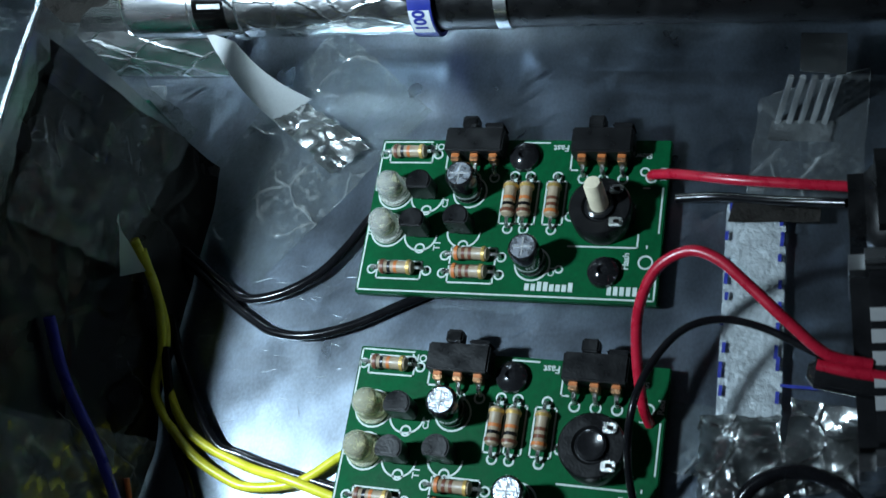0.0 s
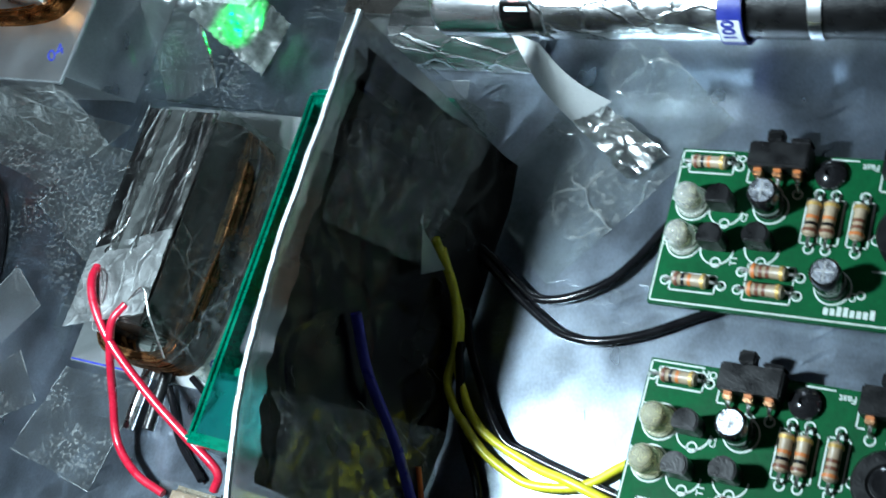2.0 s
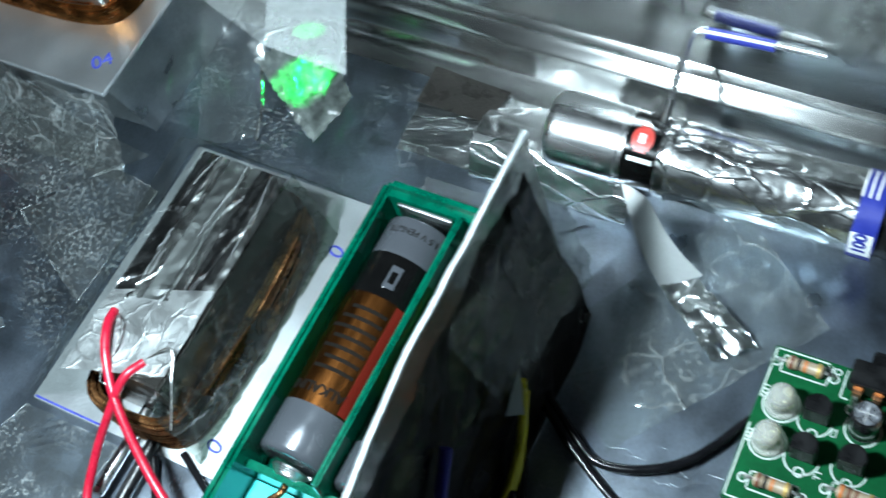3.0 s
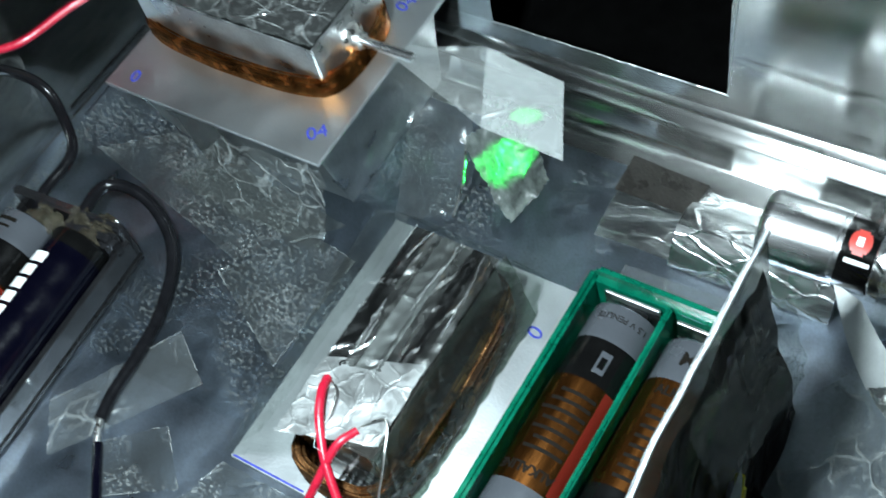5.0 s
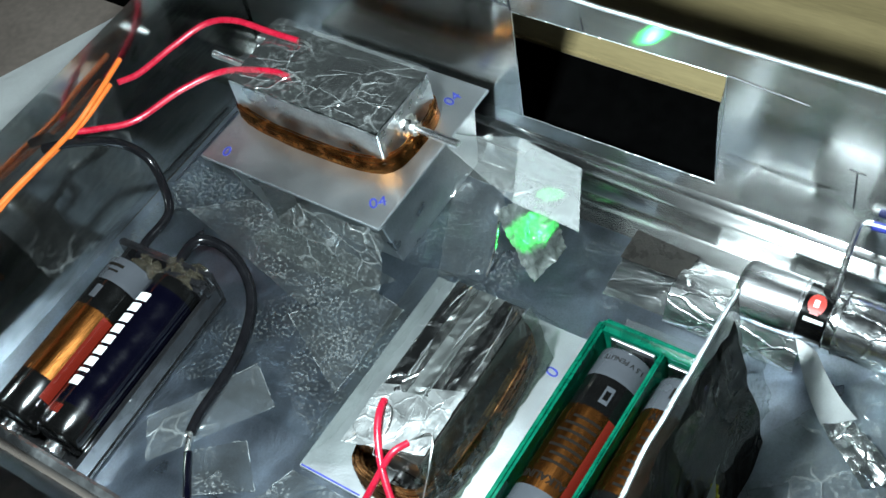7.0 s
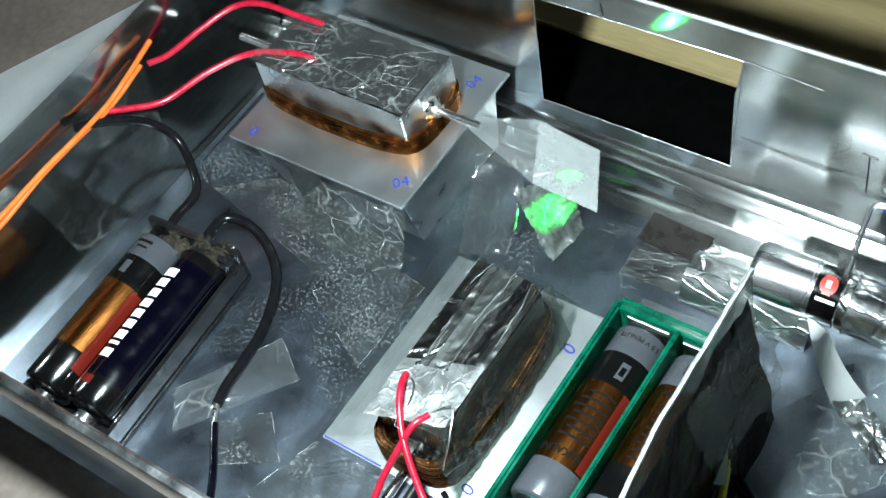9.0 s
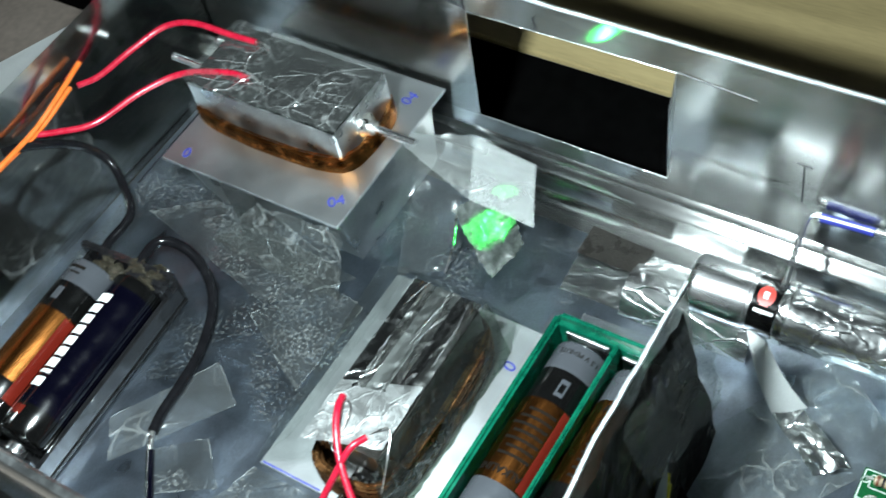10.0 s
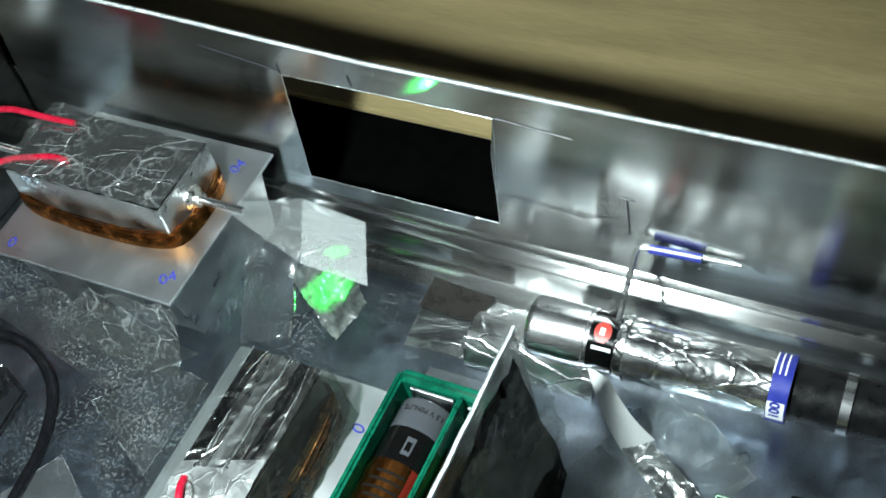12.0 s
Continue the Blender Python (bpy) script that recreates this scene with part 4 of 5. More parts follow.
single("wall_tape", sheet((50, 0.0, 5), (66, -0.2, 7), (69, 2.2, 47.5), (54.5, 2.2, 47.7), 14, 24, 0.1, 0.5, 7, 23, ragged=0.4), TAPE_CLOUDY, "clear tape holding the hook to the wall", "tape")
# strap
strap = thing("metal_strap", "grey metal strap bent round the pen and taped to the floor", "strap", 44, -32, 0)
part("band", sheet((34.6, -29.0, 14), (40.6, -30.6, 13.0), (53.0, -36.0, 1.6), (46.6, -41.0, 1.4), 6, 14, 0.5, 0.2, 8, 3, bend=lambda u, v: 2.0 * math.sin(v * 3.1)), WHITE_STRIP, strap)
part("collar", lathe(pen_axis(40.6), pen_axis(45), [(0, 7.3), (0, 7.7), (2.0, 7.8), (2.2, 7.4)], 32), FOIL, strap)
part("tab", sheet((37.0, -19.5, 22.0), (39.8, -20.0, 22.6), (38.2, -17.6, 27.0), (36.6, -17.4, 24.5), 4, 4, 0.4), ALU_WALL, strap)
part("foil_tail", sheet((46.8, -41.4, 1.4), (52.4, -37.2, 1.6), (67.0, -46.0, 1.6), (60.5, -51.5, 1.2), 14, 12, 0.12, 1.8, 4, 31, ragged=0.6), FOIL, strap, "crumpled foil tail")

# ---- circuit boards ----
def board_kit(name, x, y, rot, label, knob, screw_mat, led_mat):
    """A small flasher board seen upside down: u runs along it, v from the switch edge."""
    pcb = thing(name, label, "circuit board", x, y, 0, rot, "flasher boards")
    W2, H2, T = 25.8, 14.7, 3.0
    X = lambda u: (u - 26) * 0.992
    Y = lambda v: (14.7 - v) * 1.0
    part("laminate", box(-W2, W2, -H2, H2, T - 1.5, T, 0.15), GREEN_PCB, pcb, local=True)
    for su, sv in ((27, 3.6), (43, 24.4)):
        part("standoff", rod((X(su), Y(sv), 0.1), (X(su), Y(sv), T - 1.5), 2.4, 12), BLACK, pcb, local=True)
        part("screw", lathe((X(su), Y(sv), T), (X(su), Y(sv), T + 5), [(0, 2.7), (0.9, 2.6), (1.7, 1.8), (2.0, 0.8), (1.4, 0.5), (1.4, 0)], 20), screw_mat if sv > 10 else BLACK_GLOSS, pcb, local=True)
    silk = None

    def line(u0, v0, u1, v1, w=0.28):
        nonlocal silk
        silk = box(min(X(u0), X(u1)) - w / 2, max(X(u0), X(u1)) + w / 2, min(Y(v0), Y(v1)) - w / 2, max(Y(v0), Y(v1)) + w / 2, T, T + 0.06, bm=silk)

    def rect(u0, v0, u1, v1):
        line(u0, v0, u1, v0), line(u0, v1, u1, v1), line(u0, v0, u0, v1), line(u1, v0, u1, v1)

    def ring(u, v, r, a0=0, a1=360, w=0.3):
        nonlocal silk
        n = 22
        b = bmesh.new()
        rows = []
        for k in range(n + 1):
            a = radians(a0 + (a1 - a0) * k / n)
            rows.append([b.verts.new((X(u) + q * math.cos(a), Y(v) + q * math.sin(a), z)) for q, z in ((r - w / 2, T), (r - w / 2, T + 0.06), (r + w / 2, T + 0.06), (r + w / 2, T))])
        for p, q in zip(rows, rows[1:]):
            for k in range(3):
                b.faces.new((p[k], p[k + 1], q[k + 1], q[k]))
        silk = joined(silk, b)

    line(0.4, 0.5, 9.5, 0.5), line(0.4, 28.9, 51.5, 28.9), line(0.4, 0.5, 0.4, 10), line(0.4, 15.5, 0.4, 28.9), line(51.5, 23, 51.5, 28.9), line(51.3, 9, 51.3, 17)
    line(26.5, 0.6, 31, 0.6)

    def resistor(u, v, vertical, bands):
        n, h = 6.4, 5.3
        a = Vector((0, 1, 0)) if vertical else Vector((1, 0, 0))
        c = Vector((X(u), Y(v), T + 1.35))
        e = lambda d, z=0: tuple(c + a * d + Vector((0, 0, z)))
        r = part("resistor", lathe(e(-3.3), e(3.3), [(0, 0), (0.1, 0.6), (0.4, 1.1), (1.0, 1.25), (1.6, 1.05), (5.0, 1.05), (5.6, 1.25), (6.2, 1.1), (6.5, 0.6), (6.6, 0)], 16), BEIGE, pcb, "beige banded resistor", local=True)
        for k, m in enumerate(bands):
            d = (-2.35, -1.15, 0.0, 2.3)[k]
            rr = 1.29 if k in (0, 3) else 1.09
            part("colour_band", lathe(e(d - 0.28), e(d + 0.28), [(0, rr - 0.15), (0, rr), (0.56, rr), (0.56, rr - 0.15)], 16), m, r, local=True)
        part("lead", sweep([e(-3.2), e(-4.2), e(-4.7, -0.5), e(-4.8, -1.4)], 0.3, 6, 3), TIN, r, local=True)
        part("lead", sweep([e(3.2), e(4.2), e(4.7, -0.5), e(4.8, -1.4)], 0.3, 6, 3), TIN, r, local=True)
        if vertical:
            rect(u - 1.7, v - 4.0, u + 1.7, v + 4.0), ring(u, v - 5.0, 0.75), ring(u, v + 5.0, 0.75)
        else:
            rect(u - 4.0, v - 1.6, u + 4.0, v + 1.6), ring(u - 5.0, v, 0.75), ring(u + 5.0, v, 0.75)

    R1 = (BROWN_BAND, BLACK, ORANGE_BAND, GOLD_BAND)
    R2 = (ORANGE_BAND, BROWN_BAND, BROWN_BAND, GOLD_BAND)
    for u, v, vert, bands in ((6.0, 3.0, 0, R1), (7.4, 25.1, 0, R1), (20.3, 22.2, 0, R2), (20.3, 25.4, 0, R2), (25.6, 12.0, 1, R1), (28.4, 12.0, 1, R1), (33.2, 12.0, 1, R2)):
        resistor(u, v, vert, bands)

    def led(u, v):
        p = (X(u), Y(v), T)
        q = (X(u), Y(v), T + 9)
        ob = part("led", lathe(p, q, [(0.3, 0), (0.3, 2.8), (1.2, 2.8), (1.25, 2.4), (3.6, 2.4), (4.5, 2.25), (5.3, 1.85), (5.9, 1.2), (6.2, 0.5), (6.25, 0)], 28), led_mat, pcb, "clear domed light-emitting diode", local=True)
        part("reflector_cup", lathe(p, q, [(1.2, 0), (1.2, 0.7), (3.2, 0.9), (3.9, 1.3), (3.6, 0.9), (3.4, 0)], 16), LED_CORE, ob, local=True)
        part("lead", rod((X(u) - 1.2, Y(v), 0.3), (X(u) - 1.2, Y(v), T + 0.7), 0.3, 8), TIN, ob, local=True)
        part("lead", rod((X(u) + 1.2, Y(v), 0.3), (X(u) + 1.2, Y(v), T + 0.7), 0.3, 8), TIN, ob, local=True)
        ring(u, v, 3.1)

    led(4.3, 10.6), led(4.2, 17.7)

    def transistor(u, v, face=0):
        b = bmesh.new()
        pts = [(2.3 * math.cos(a), 2.3 * math.sin(a)) for a in (radians(-35 + 250 * k / 14) for k in range(15))]
        lo = [b.verts.new((X(u) + px, Y(v) + py, T + 1.6)) for px, py in pts]
        hi = [b.verts.new((X(u) + px * 0.97, Y(v) + py * 0.97, T + 6.0)) for px, py in pts]
        n = len(pts)
        for k in range(n):
            b.faces.new((lo[k], lo[(k + 1) % n], hi[(k + 1) % n], hi[k]))
        b.faces.new(lo[::-1]), b.faces.new(hi)
        bmesh.ops.bevel(b, geom=[e for e in b.edges if e.verts[0] in hi and e.verts[1] in hi], offset=0.25, segments=2, affect="EDGES")
        ob = part("transistor", b, BLACK, pcb, "black half-round transistor", local=True)
        for d in (-1.27, 0, 1.27):
            part("lead", rod((X(u) + d, Y(v) - 0.4, T - 0.1), (X(u) + d, Y(v) - 0.4, T + 1.7), 0.25, 8), TIN, ob, local=True)
        ring(u, v + 0.3, 2.9, 180, 360), ring(u + 0.2, v + 2.8, 0.8)

    transistor(10.3, 11.0), transistor(10.3, 18.2), transistor(18.0, 17.4)

    def capacitor(u, v):
        p, q = (X(u), Y(v), T), (X(u), Y(v), T + 12)
        ob = part("capacitor", lathe(p, q, [(0.4, 0), (0.4, 2.4), (0.8, 2.55), (1.3, 2.55), (1.6, 2.35), (2.0, 2.55), (6.8, 2.55), (7.3, 2.25), (7.3, 0)], 28), BLACK_GLOSS, pcb, "black sleeved electrolytic capacitor", local=True)
        part("can_top", lathe(p, q, [(7.32, 0), (7.32, 2.05), (7.1, 2.2)], 24), CAP_TOP, ob, "scored silver can top", local=True)
        part("vent_score", box(X(u) - 1.6, X(u) + 1.6, Y(v) - 0.12, Y(v) + 0.12, T + 7.3, T + 7.38), GREY_PRINT, ob, local=True)
        part("vent_score", box(X(u) - 0.12, X(u) + 0.12, Y(v) - 1.6, Y(v) + 1.6, T + 7.3, T + 7.37), GREY_PRINT, ob, local=True)
        part("stripe", arc(p, q, 2.56, 0, 55, 2.2, 6.6, 8), GREY_LABEL, ob, local=True)
        ring(u, v, 2.95)

    capacitor(18.0, 10.2), capacitor(30.8, 23.2)

    def slide_switch(u):
        ob = part("slide_switch", box(X(u - 5.2), X(u + 5.2), Y(4.4), Y(-0.2), T + 0.6, T + 4.4, 0.3), BLACK, pcb, "black slide switch with brass terminals", local=True)
        part("slider", box(X(u - 2.6), X(u + 0.2), Y(-0.4), Y(-2.6), T + 1.6, T + 4.2, 0.3), BLACK, ob, local=True)
        part("end_ear", box(X(u + 1.6), X(u + 5.2), Y(-0.2), Y(-0.9), T + 1.0, T + 4.8, 0.3), BLACK_GLOSS, ob, local=True)
        for k in (-3.4, 0, 3.4):
            t = part("terminal", box(X(u + k) - 0.75, X(u + k) + 0.75, Y(5.6), Y(4.3), T + 0.9, T + 3.0, 0.15), BRASS, ob, local=True)
            part("pin", sweep([(X(u + k), Y(5.2), T + 1.6), (X(u + k), Y(6.4), T + 1.2), (X(u + k), Y(6.9), T)], 0.4, 6, 3), TIN, t, local=True)
            part("red_fleck", box(X(u + k) - 0.6, X(u + k) + 0.8, Y(5.0), Y(4.35), T + 3.0, T + 3.5, 0.15), ORANGE_BAND, t, local=True)
            ring(u + k, 7.4, 0.8)
        line(u - 5.8, 0.7, u - 5.8, 5.8), line(u - 5.8, 5.8, u - 4.6, 5.8)

    slide_switch(18.6), slide_switch(41.0)
    # trimmer
    p, q = (X(42), Y(14.4), T), (X(42), Y(14.4), T + 10)
    trim = part("trimmer", lathe(p, q, [(0.3, 0), (0.3, 5.2), (4.2, 5.2), (4.6, 4.9), (4.6, 3.0), (4.2, 2.6), (4.2, 0)], 36), BLACK, pcb, "round black trimmer", local=True)
    part("rotor", lathe(p, q, [(4.2, 2.5), (4.9, 2.4), (5.1, 2.0), (4.7, 0.9), (4.7, 0)], 24), BLACK_GLOSS, trim, local=True)
    for du, dv in ((3.0, 3.0), (2.6, -2.8)):
        part("contact", box(X(42 + du) - 1.1, X(42 + du) + 1.1, Y(14.4 + dv) - 0.8, Y(14.4 + dv) + 0.8, T + 4.5, T + 5.2, 0.2), TIN, trim, "bright contact tab", local=True)
        part("contact_slot", box(X(42 + du) - 0.35, X(42 + du) + 0.6, Y(14.4 + dv) - 0.35, Y(14.4 + dv) + 0.3, T + 5.1, T + 5.25), DARK_PRINT, trim, local=True)
    if knob:
        part("shaft", lathe((X(42), Y(14.4), T + 4), (X(41.8), Y(13.2), T + 12), [(0, 1.6), (6.2, 1.55), (7.0, 1.2), (7.2, 0)], 18), CREAM, trim, "cream adjusting shaft", local=True)
    line(36.5, 19.8, 48, 19.8), line(48, 17.5, 48, 19.8), ring(36.2, 14.4, 0.8)
    ring(49.2, 7.0, 0.9), ring(49.6, 22.3, 1.1), ring(48, 6.0, 0.7)
    ring(35.4, 24, 0.6)
    part("silkscreen", silk, SILK, pcb, "white printed outlines", local=True)
    txt = None
    for body, u, v, size, r in (("ON", 10.6, 1.4, 1.7, 180), ("Fast", 33.2, 1.6, 1.7, 180), ("Slow", 47.6, 3.0, 1.4, 180), ("LD2", 0.9, 9.0, 1.5, -90), ("LD1", 0.9, 17.6, 1.5, -90), ("T1", 13.6, 20.4, 1.6, 90), ("T2", 18.6, 21.0, 1.6, 90),
                                ("C1", 34.2, 24.4, 1.5, 90), ("C2", 13.8, 12.4, 1.4, 90), ("Flash", 46.4, 22.2, 1.5, 90), ("Red", 51.2, 6.4, 1.5, 90), ("-", 49.4, 19.6, 2.2, 90), ("1", 48.6, 9.0, 1.6, 90), ("2", 46.6, 12.4, 1.6, 90)):
        txt = words(body, size, at(X(u), Y(v), T + 0.05, 0, 0, r), 0.03, txt, 0.03)
    part("lettering", txt, SILK, pcb, "white printed lettering", local=True)
    bars = None
    for k in range(8):
        bars = box(X(30.0 + 1.05 * k), X(30.75 + 1.05 * k), Y(27.9), Y(26.7 if k not in (2, 3, 7) else 26.3), T, T + 0.06, bm=bars)
    part("brand_print", bars, SILK, pcb, "white bars of the maker's print", local=True)
    bars = None
    for k in range(7):
        bars = box(X(43.8 + 1.05 * k), X(44.5 + 1.05 * k), Y(28.2), Y(26.7), T, T + 0.06, bm=bars)
    part("code_print", bars, SILK, pcb, "white bars of the type number", local=True)
    return pcb


board_kit("circuit_board", 96.0, -59.0, 1.4, "green circuit board with a cream trimmer shaft, on standoffs", True, BLACK_GLOSS, LED_CLEAR)
board_kit("circuit_board", 100.0, -98.3, 0.5, "green circuit board with a bright steel screw, on standoffs", False, TIN, LED_AMBER)

MILKY = mat("milky_film", (0.15, 0.17, 0.16), 0.2, 0, 0.4, 200, 900, 0.5, alpha=0.88)

# ---- wires ----
wire("red_wire", [(118.6, -50.4, 2.6), (119.6, -50.9, 4.5), (124, -52.2, 7.5), (133, -54.6, 11), (142, -55.4, 12), (150.5, -55.6, 12)], 0.85, RED_WIRE, "red insulated wire from the board to the black battery")
wire("black_wire", [(123, -53.5, 1.2), (130, -53.8, 3), (140, -56.0, 7), (150, -57.6, 10.5)], 0.8, BLACK_WIRE, "black insulated wire lying beside the red one")
wire("red_wire", [(123.4, -92.5, 2.8), (122.6, -90.5, 6.5), (121.6, -84.5, 10.5), (121.8, -78.6, 15), (124.4, -73.9, 19.5), (129, -71.7, 22), (133.5, -72.9, 22.6), (138, -76.2, 21.6), (144, -81.0, 20), (149.2, -84.4, 18), (155, -85.0, 17)], 0.85, RED_WIRE, "red insulated wire looping up from the board")
wire("black_wire", [(123.6, -108, 2.8), (122.2, -101.5, 9), (122.6, -95.2, 15), (124.2, -88.6, 16), (128.2, -82.1, 16), (133.6, -79.6, 16), (140, -80.4, 16), (147.1, -83.4, 16), (155, -86.4, 15)], 0.6, BLACK_WIRE, "thin black insulated wire looping over the board")
wire("black_wire", [(71.5, -57.4, 1.4), (69.6, -60.6, 1.6), (66.4, -66.4, 1.8), (62.4, -71.4, 1.9), (56, -75.2, 1.6), (49.4, -76.4, 1.3), (44.5, -74.0, 1.6), (38.8, -70.4, 3.5), (33.5, -67, 6)], 0.85, BLACK_WIRE, "black insulated wire curving over the floor", "black leads by the divider")
wire("black_wire", [(90, -69, 0.9), (84.5, -72.4, 1.0), (79.2, -75.4, 1.4), (71.0, -79.9, 1.6), (63.2, -82.4, 1.6), (56.5, -82.2, 1.4), (51.8, -80.2, 1.3), (45, -76.2, 1.8), (38.3, -71.6, 3.5), (33, -68.4, 6)], 0.85, BLACK_WIRE, "black insulated wire curving to the board's underside", "black leads by the divider")
wire("yellow_wire", [(36.5, -74, 20), (38.2, -80, 12), (38.6, -88.5, 6), (38.3, -96.3, 3.5), (46.4, -104.6, 2.4), (54, -108.4, 1.6), (59.3, -109.3, 1.4), (67.3, -107.6, 1.6), (73, -103.2, 1.6), (77, -100, 1.4)], 0.85, YELLOW_WIRE, "yellow insulated wire from the divider to the board", "yellow leads")
wire("yellow_wire", [(37.2, -75, 18), (38.8, -84, 8), (39.6, -93.0, 4), (45.7, -101.5, 2.2), (56.6, -105.8, 1.6), (66, -107.6, 2.6), (74.4, -109.4, 1.6), (79, -110.4, 1.2)], 0.85, YELLOW_WIRE, "yellow insulated wire crossing its twin", "yellow leads")
wire("black_wire", [(38.5, -82, 6), (41.5, -90.2, 3), (50.0, -102.0, 1.8), (56, -104.2, 1.2), (62.2, -105.6, 1.1), (74, -107.7, 1.2), (80, -108.4, 1.1)], 0.85, BLACK_WIRE, "black insulated wire under the yellow pair")
wire("black_wire", [(39, -88, 6), (41, -97, 3), (43.6, -104, 2.2), (48.2, -111, 1.6), (50.0, -116, 1.4), (50.6, -122, 1.4), (48, -131, 1.4)], 0.85, BLACK_WIRE, "black insulated wire along the floor")
wire("blue_wire", [(34.6, -93, 33), (36.4, -101, 27), (40, -110, 18), (43, -119, 11), (46.5, -128, 6), (50, -137, 3)], 0.95, BLUE_WIRE, "dark blue insulated wire hanging off the divider")
wire("orange_wire", [(41, -112, 10), (42.6, -120, 6), (44, -128, 3), (45, -137, 2)], 0.5, ORANGE_WIRE, "thin orange wire near the divider's foot")
wire("red_wire", [(-110.5, -17.6, 41.6), (-119, -18.6, 42.6), (-130, -20.0, 44), (-138, -23.6, 43), (-143, -33, 41), (-146, -44, 40), (-148.3, -50, 41)], 0.9, RED_WIRE, "red insulated wire from the coil to the side wall", "red coil leads")
wire("red_wire", [(-104.5, -29.3, 41.4), (-111, -30.0, 41.6), (-124, -34.0, 40), (-131.5, -43.5, 39), (-137, -57, 38), (-144, -64, 38.6), (-148.4, -68, 39.5)], 0.9, RED_WIRE, "red insulated wire sagging to the side wall", "red coil leads")
wire("orange_wire", [(-148.6, -46, 46), (-147.2, -58, 44), (-147.0, -68, 42), (-146.6, -80, 42), (-146.8, -92, 42), (-146, -108, 42), (-145.6, -125, 42)], 0.75, ORANGE_WIRE, "orange insulated wire taped along the side wall", "orange leads")
wire("orange_wire", [(-148.8, -52, 42), (-148.0, -66, 40), (-147.6, -80, 40.6), (-147.0, -94, 41), (-146, -110, 40), (-146, -126, 40)], 0.75, ORANGE_WIRE, "orange insulated wire beside its twin", "orange leads")
wire("black_wire", [(-148.4, -78, 43), (-147.4, -70, 38), (-146.8, -60, 28), (-143, -56, 20), (-137, -58.6, 15), (-130, -65, 12), pt(-10, 33, 10.5), pt(-8, 28, 11)], 1.3, BLACK_WIRE, "black insulated wire from the wall to the holder")
wire("black_wire", [pt(4, 27, 11.5), (-116.5, -69, 11.5), (-109, -66.4, 9), (-101, -69.4, 5), (-95.2, -76, 2.2), (-90.2, -88, 1.5), (-88.4, -99, 1.5), (-87.6, -107, 1.5), (-86.2, -112.6, 1.4)], 1.45, BLACK_WIRE, "thick black insulated wire curving over the floor")
wire("bare_joint", [(-86.4, -112.4, 1.4), (-84.6, -115.2, 1.5), (-83.4, -117.2, 1.4)], 0.75, TIN, "soldered joint between two wires")
wire("black_wire", [(-83.2, -117, 1.3), (-79.6, -121.6, 1.2), (-74, -128.5, 1.2), (-69, -136, 1.2)], 1.1, NAVY_LABEL, "dark blue sleeved wire on the floor")
wire("red_wire", [(-36.6, -90.2, 22.0), (-35.2, -93.5, 23.4), (-32.6, -98.4, 22.6), (-27.6, -104.6, 19.4), (-19, -111.6, 14), (-9, -117.6, 10), (-2.6, -121.6, 7), (-3.4, -125, 5)], 0.9, RED_WIRE, "red insulated wire from the coil to the joint", "red motor leads")
wire("red_wire", [(-25.6, -96.6, 22.0), (-27.4, -100.6, 22.0), (-28.8, -106, 18), (-30.8, -113, 11), (-29.2, -121, 7), (-22.5, -126, 6), (-15, -128.2, 5)], 0.85, RED_WIRE, "red insulated wire crossing over its twin", "red motor leads")
wire("black_wire", [(-25.6, -107.4, 2.2), (-22.6, -112, 1.4), (-18.4, -117.5, 1.4), (-9.6, -123.6, 2)], 0.8, BLACK_WIRE, "short black insulated wire under the red ones")
wire("black_wire", [(-20.6, -104.6, 2.2), (-14.5, -108, 1.6), (-8.5, -111.5, 1.4)], 0.75, BLACK_WIRE, "short black insulated lead by the coil")

# ---- loose and stuck things ----
joint = thing("wire_joint", "brown taped wire joint wrapped in clear tape", "joint", -8, -128, 0)
part("core", box(-14.5, -2.5, -129.8, -125.8, 0.8, 4.6, 1.2, segs=3), mat("brown_resin", (0.16, 0.12, 0.08), 0.35, 0, 0.3, 300, 1500, 0.4), joint)
part("black_end", box(-3.2, 1.4, -129.2, -125.2, 0.6, 4.0, 0.6), BLACK_GLOSS, joint)
part("tape_wrap", sheet((-18, -131.5, 1.0), (0, -130.5, 1.2), (0.2, -124.8, 4.8), (-17.4, -125.4, 4.6), 14, 10, 0.1, 1.0, 4, 41), TAPE_WRINKLED, joint)

def floor_tape(a, b, c, d, seed, material, label, n=20, wave=0.06):
    """A strip of clear tape on the floor: the film, its four edges' glint drawn as broken pale lines."""
    mid = (Vector(a) + Vector(b) + Vector(c) + Vector(d)) / 4
    ob = thing("floor_tape", label, "tape", mid.x, mid.y, 0.1, group="floor tapes")
    part("film", sheet(a, b, c, d, n, n, 0.08, wave, 6, seed, ragged=0.3), material, ob)
    random.seed(seed)
    for p, q in ((a, b), (b, c), (c, d), (d, a)):
        p, q = Vector(p), Vector(q)
        k, bm, at_ = 24, None, 0
        while at_ < k:
            n = random.randint(2, 7)
            if random.random() < 0.4:
                line = [p.lerp(q, i / k) + Vector((0.2 * noise.noise(p + Vector((i, seed, 0)) * 1.3), 0.2 * noise.noise(q + Vector((i, 0, seed)) * 1.3), 0.22)) for i in range(at_, min(at_ + n, k) + 1)]
                b_ = sweep(line, random.uniform(0.03, 0.06), 4, 1, smooth=False)
                bm = b_ if bm is None else joined(bm, b_)
            at_ += n
        if bm:
            part("cut_edge", bm, TAPE_GLINT, ob)
    return ob


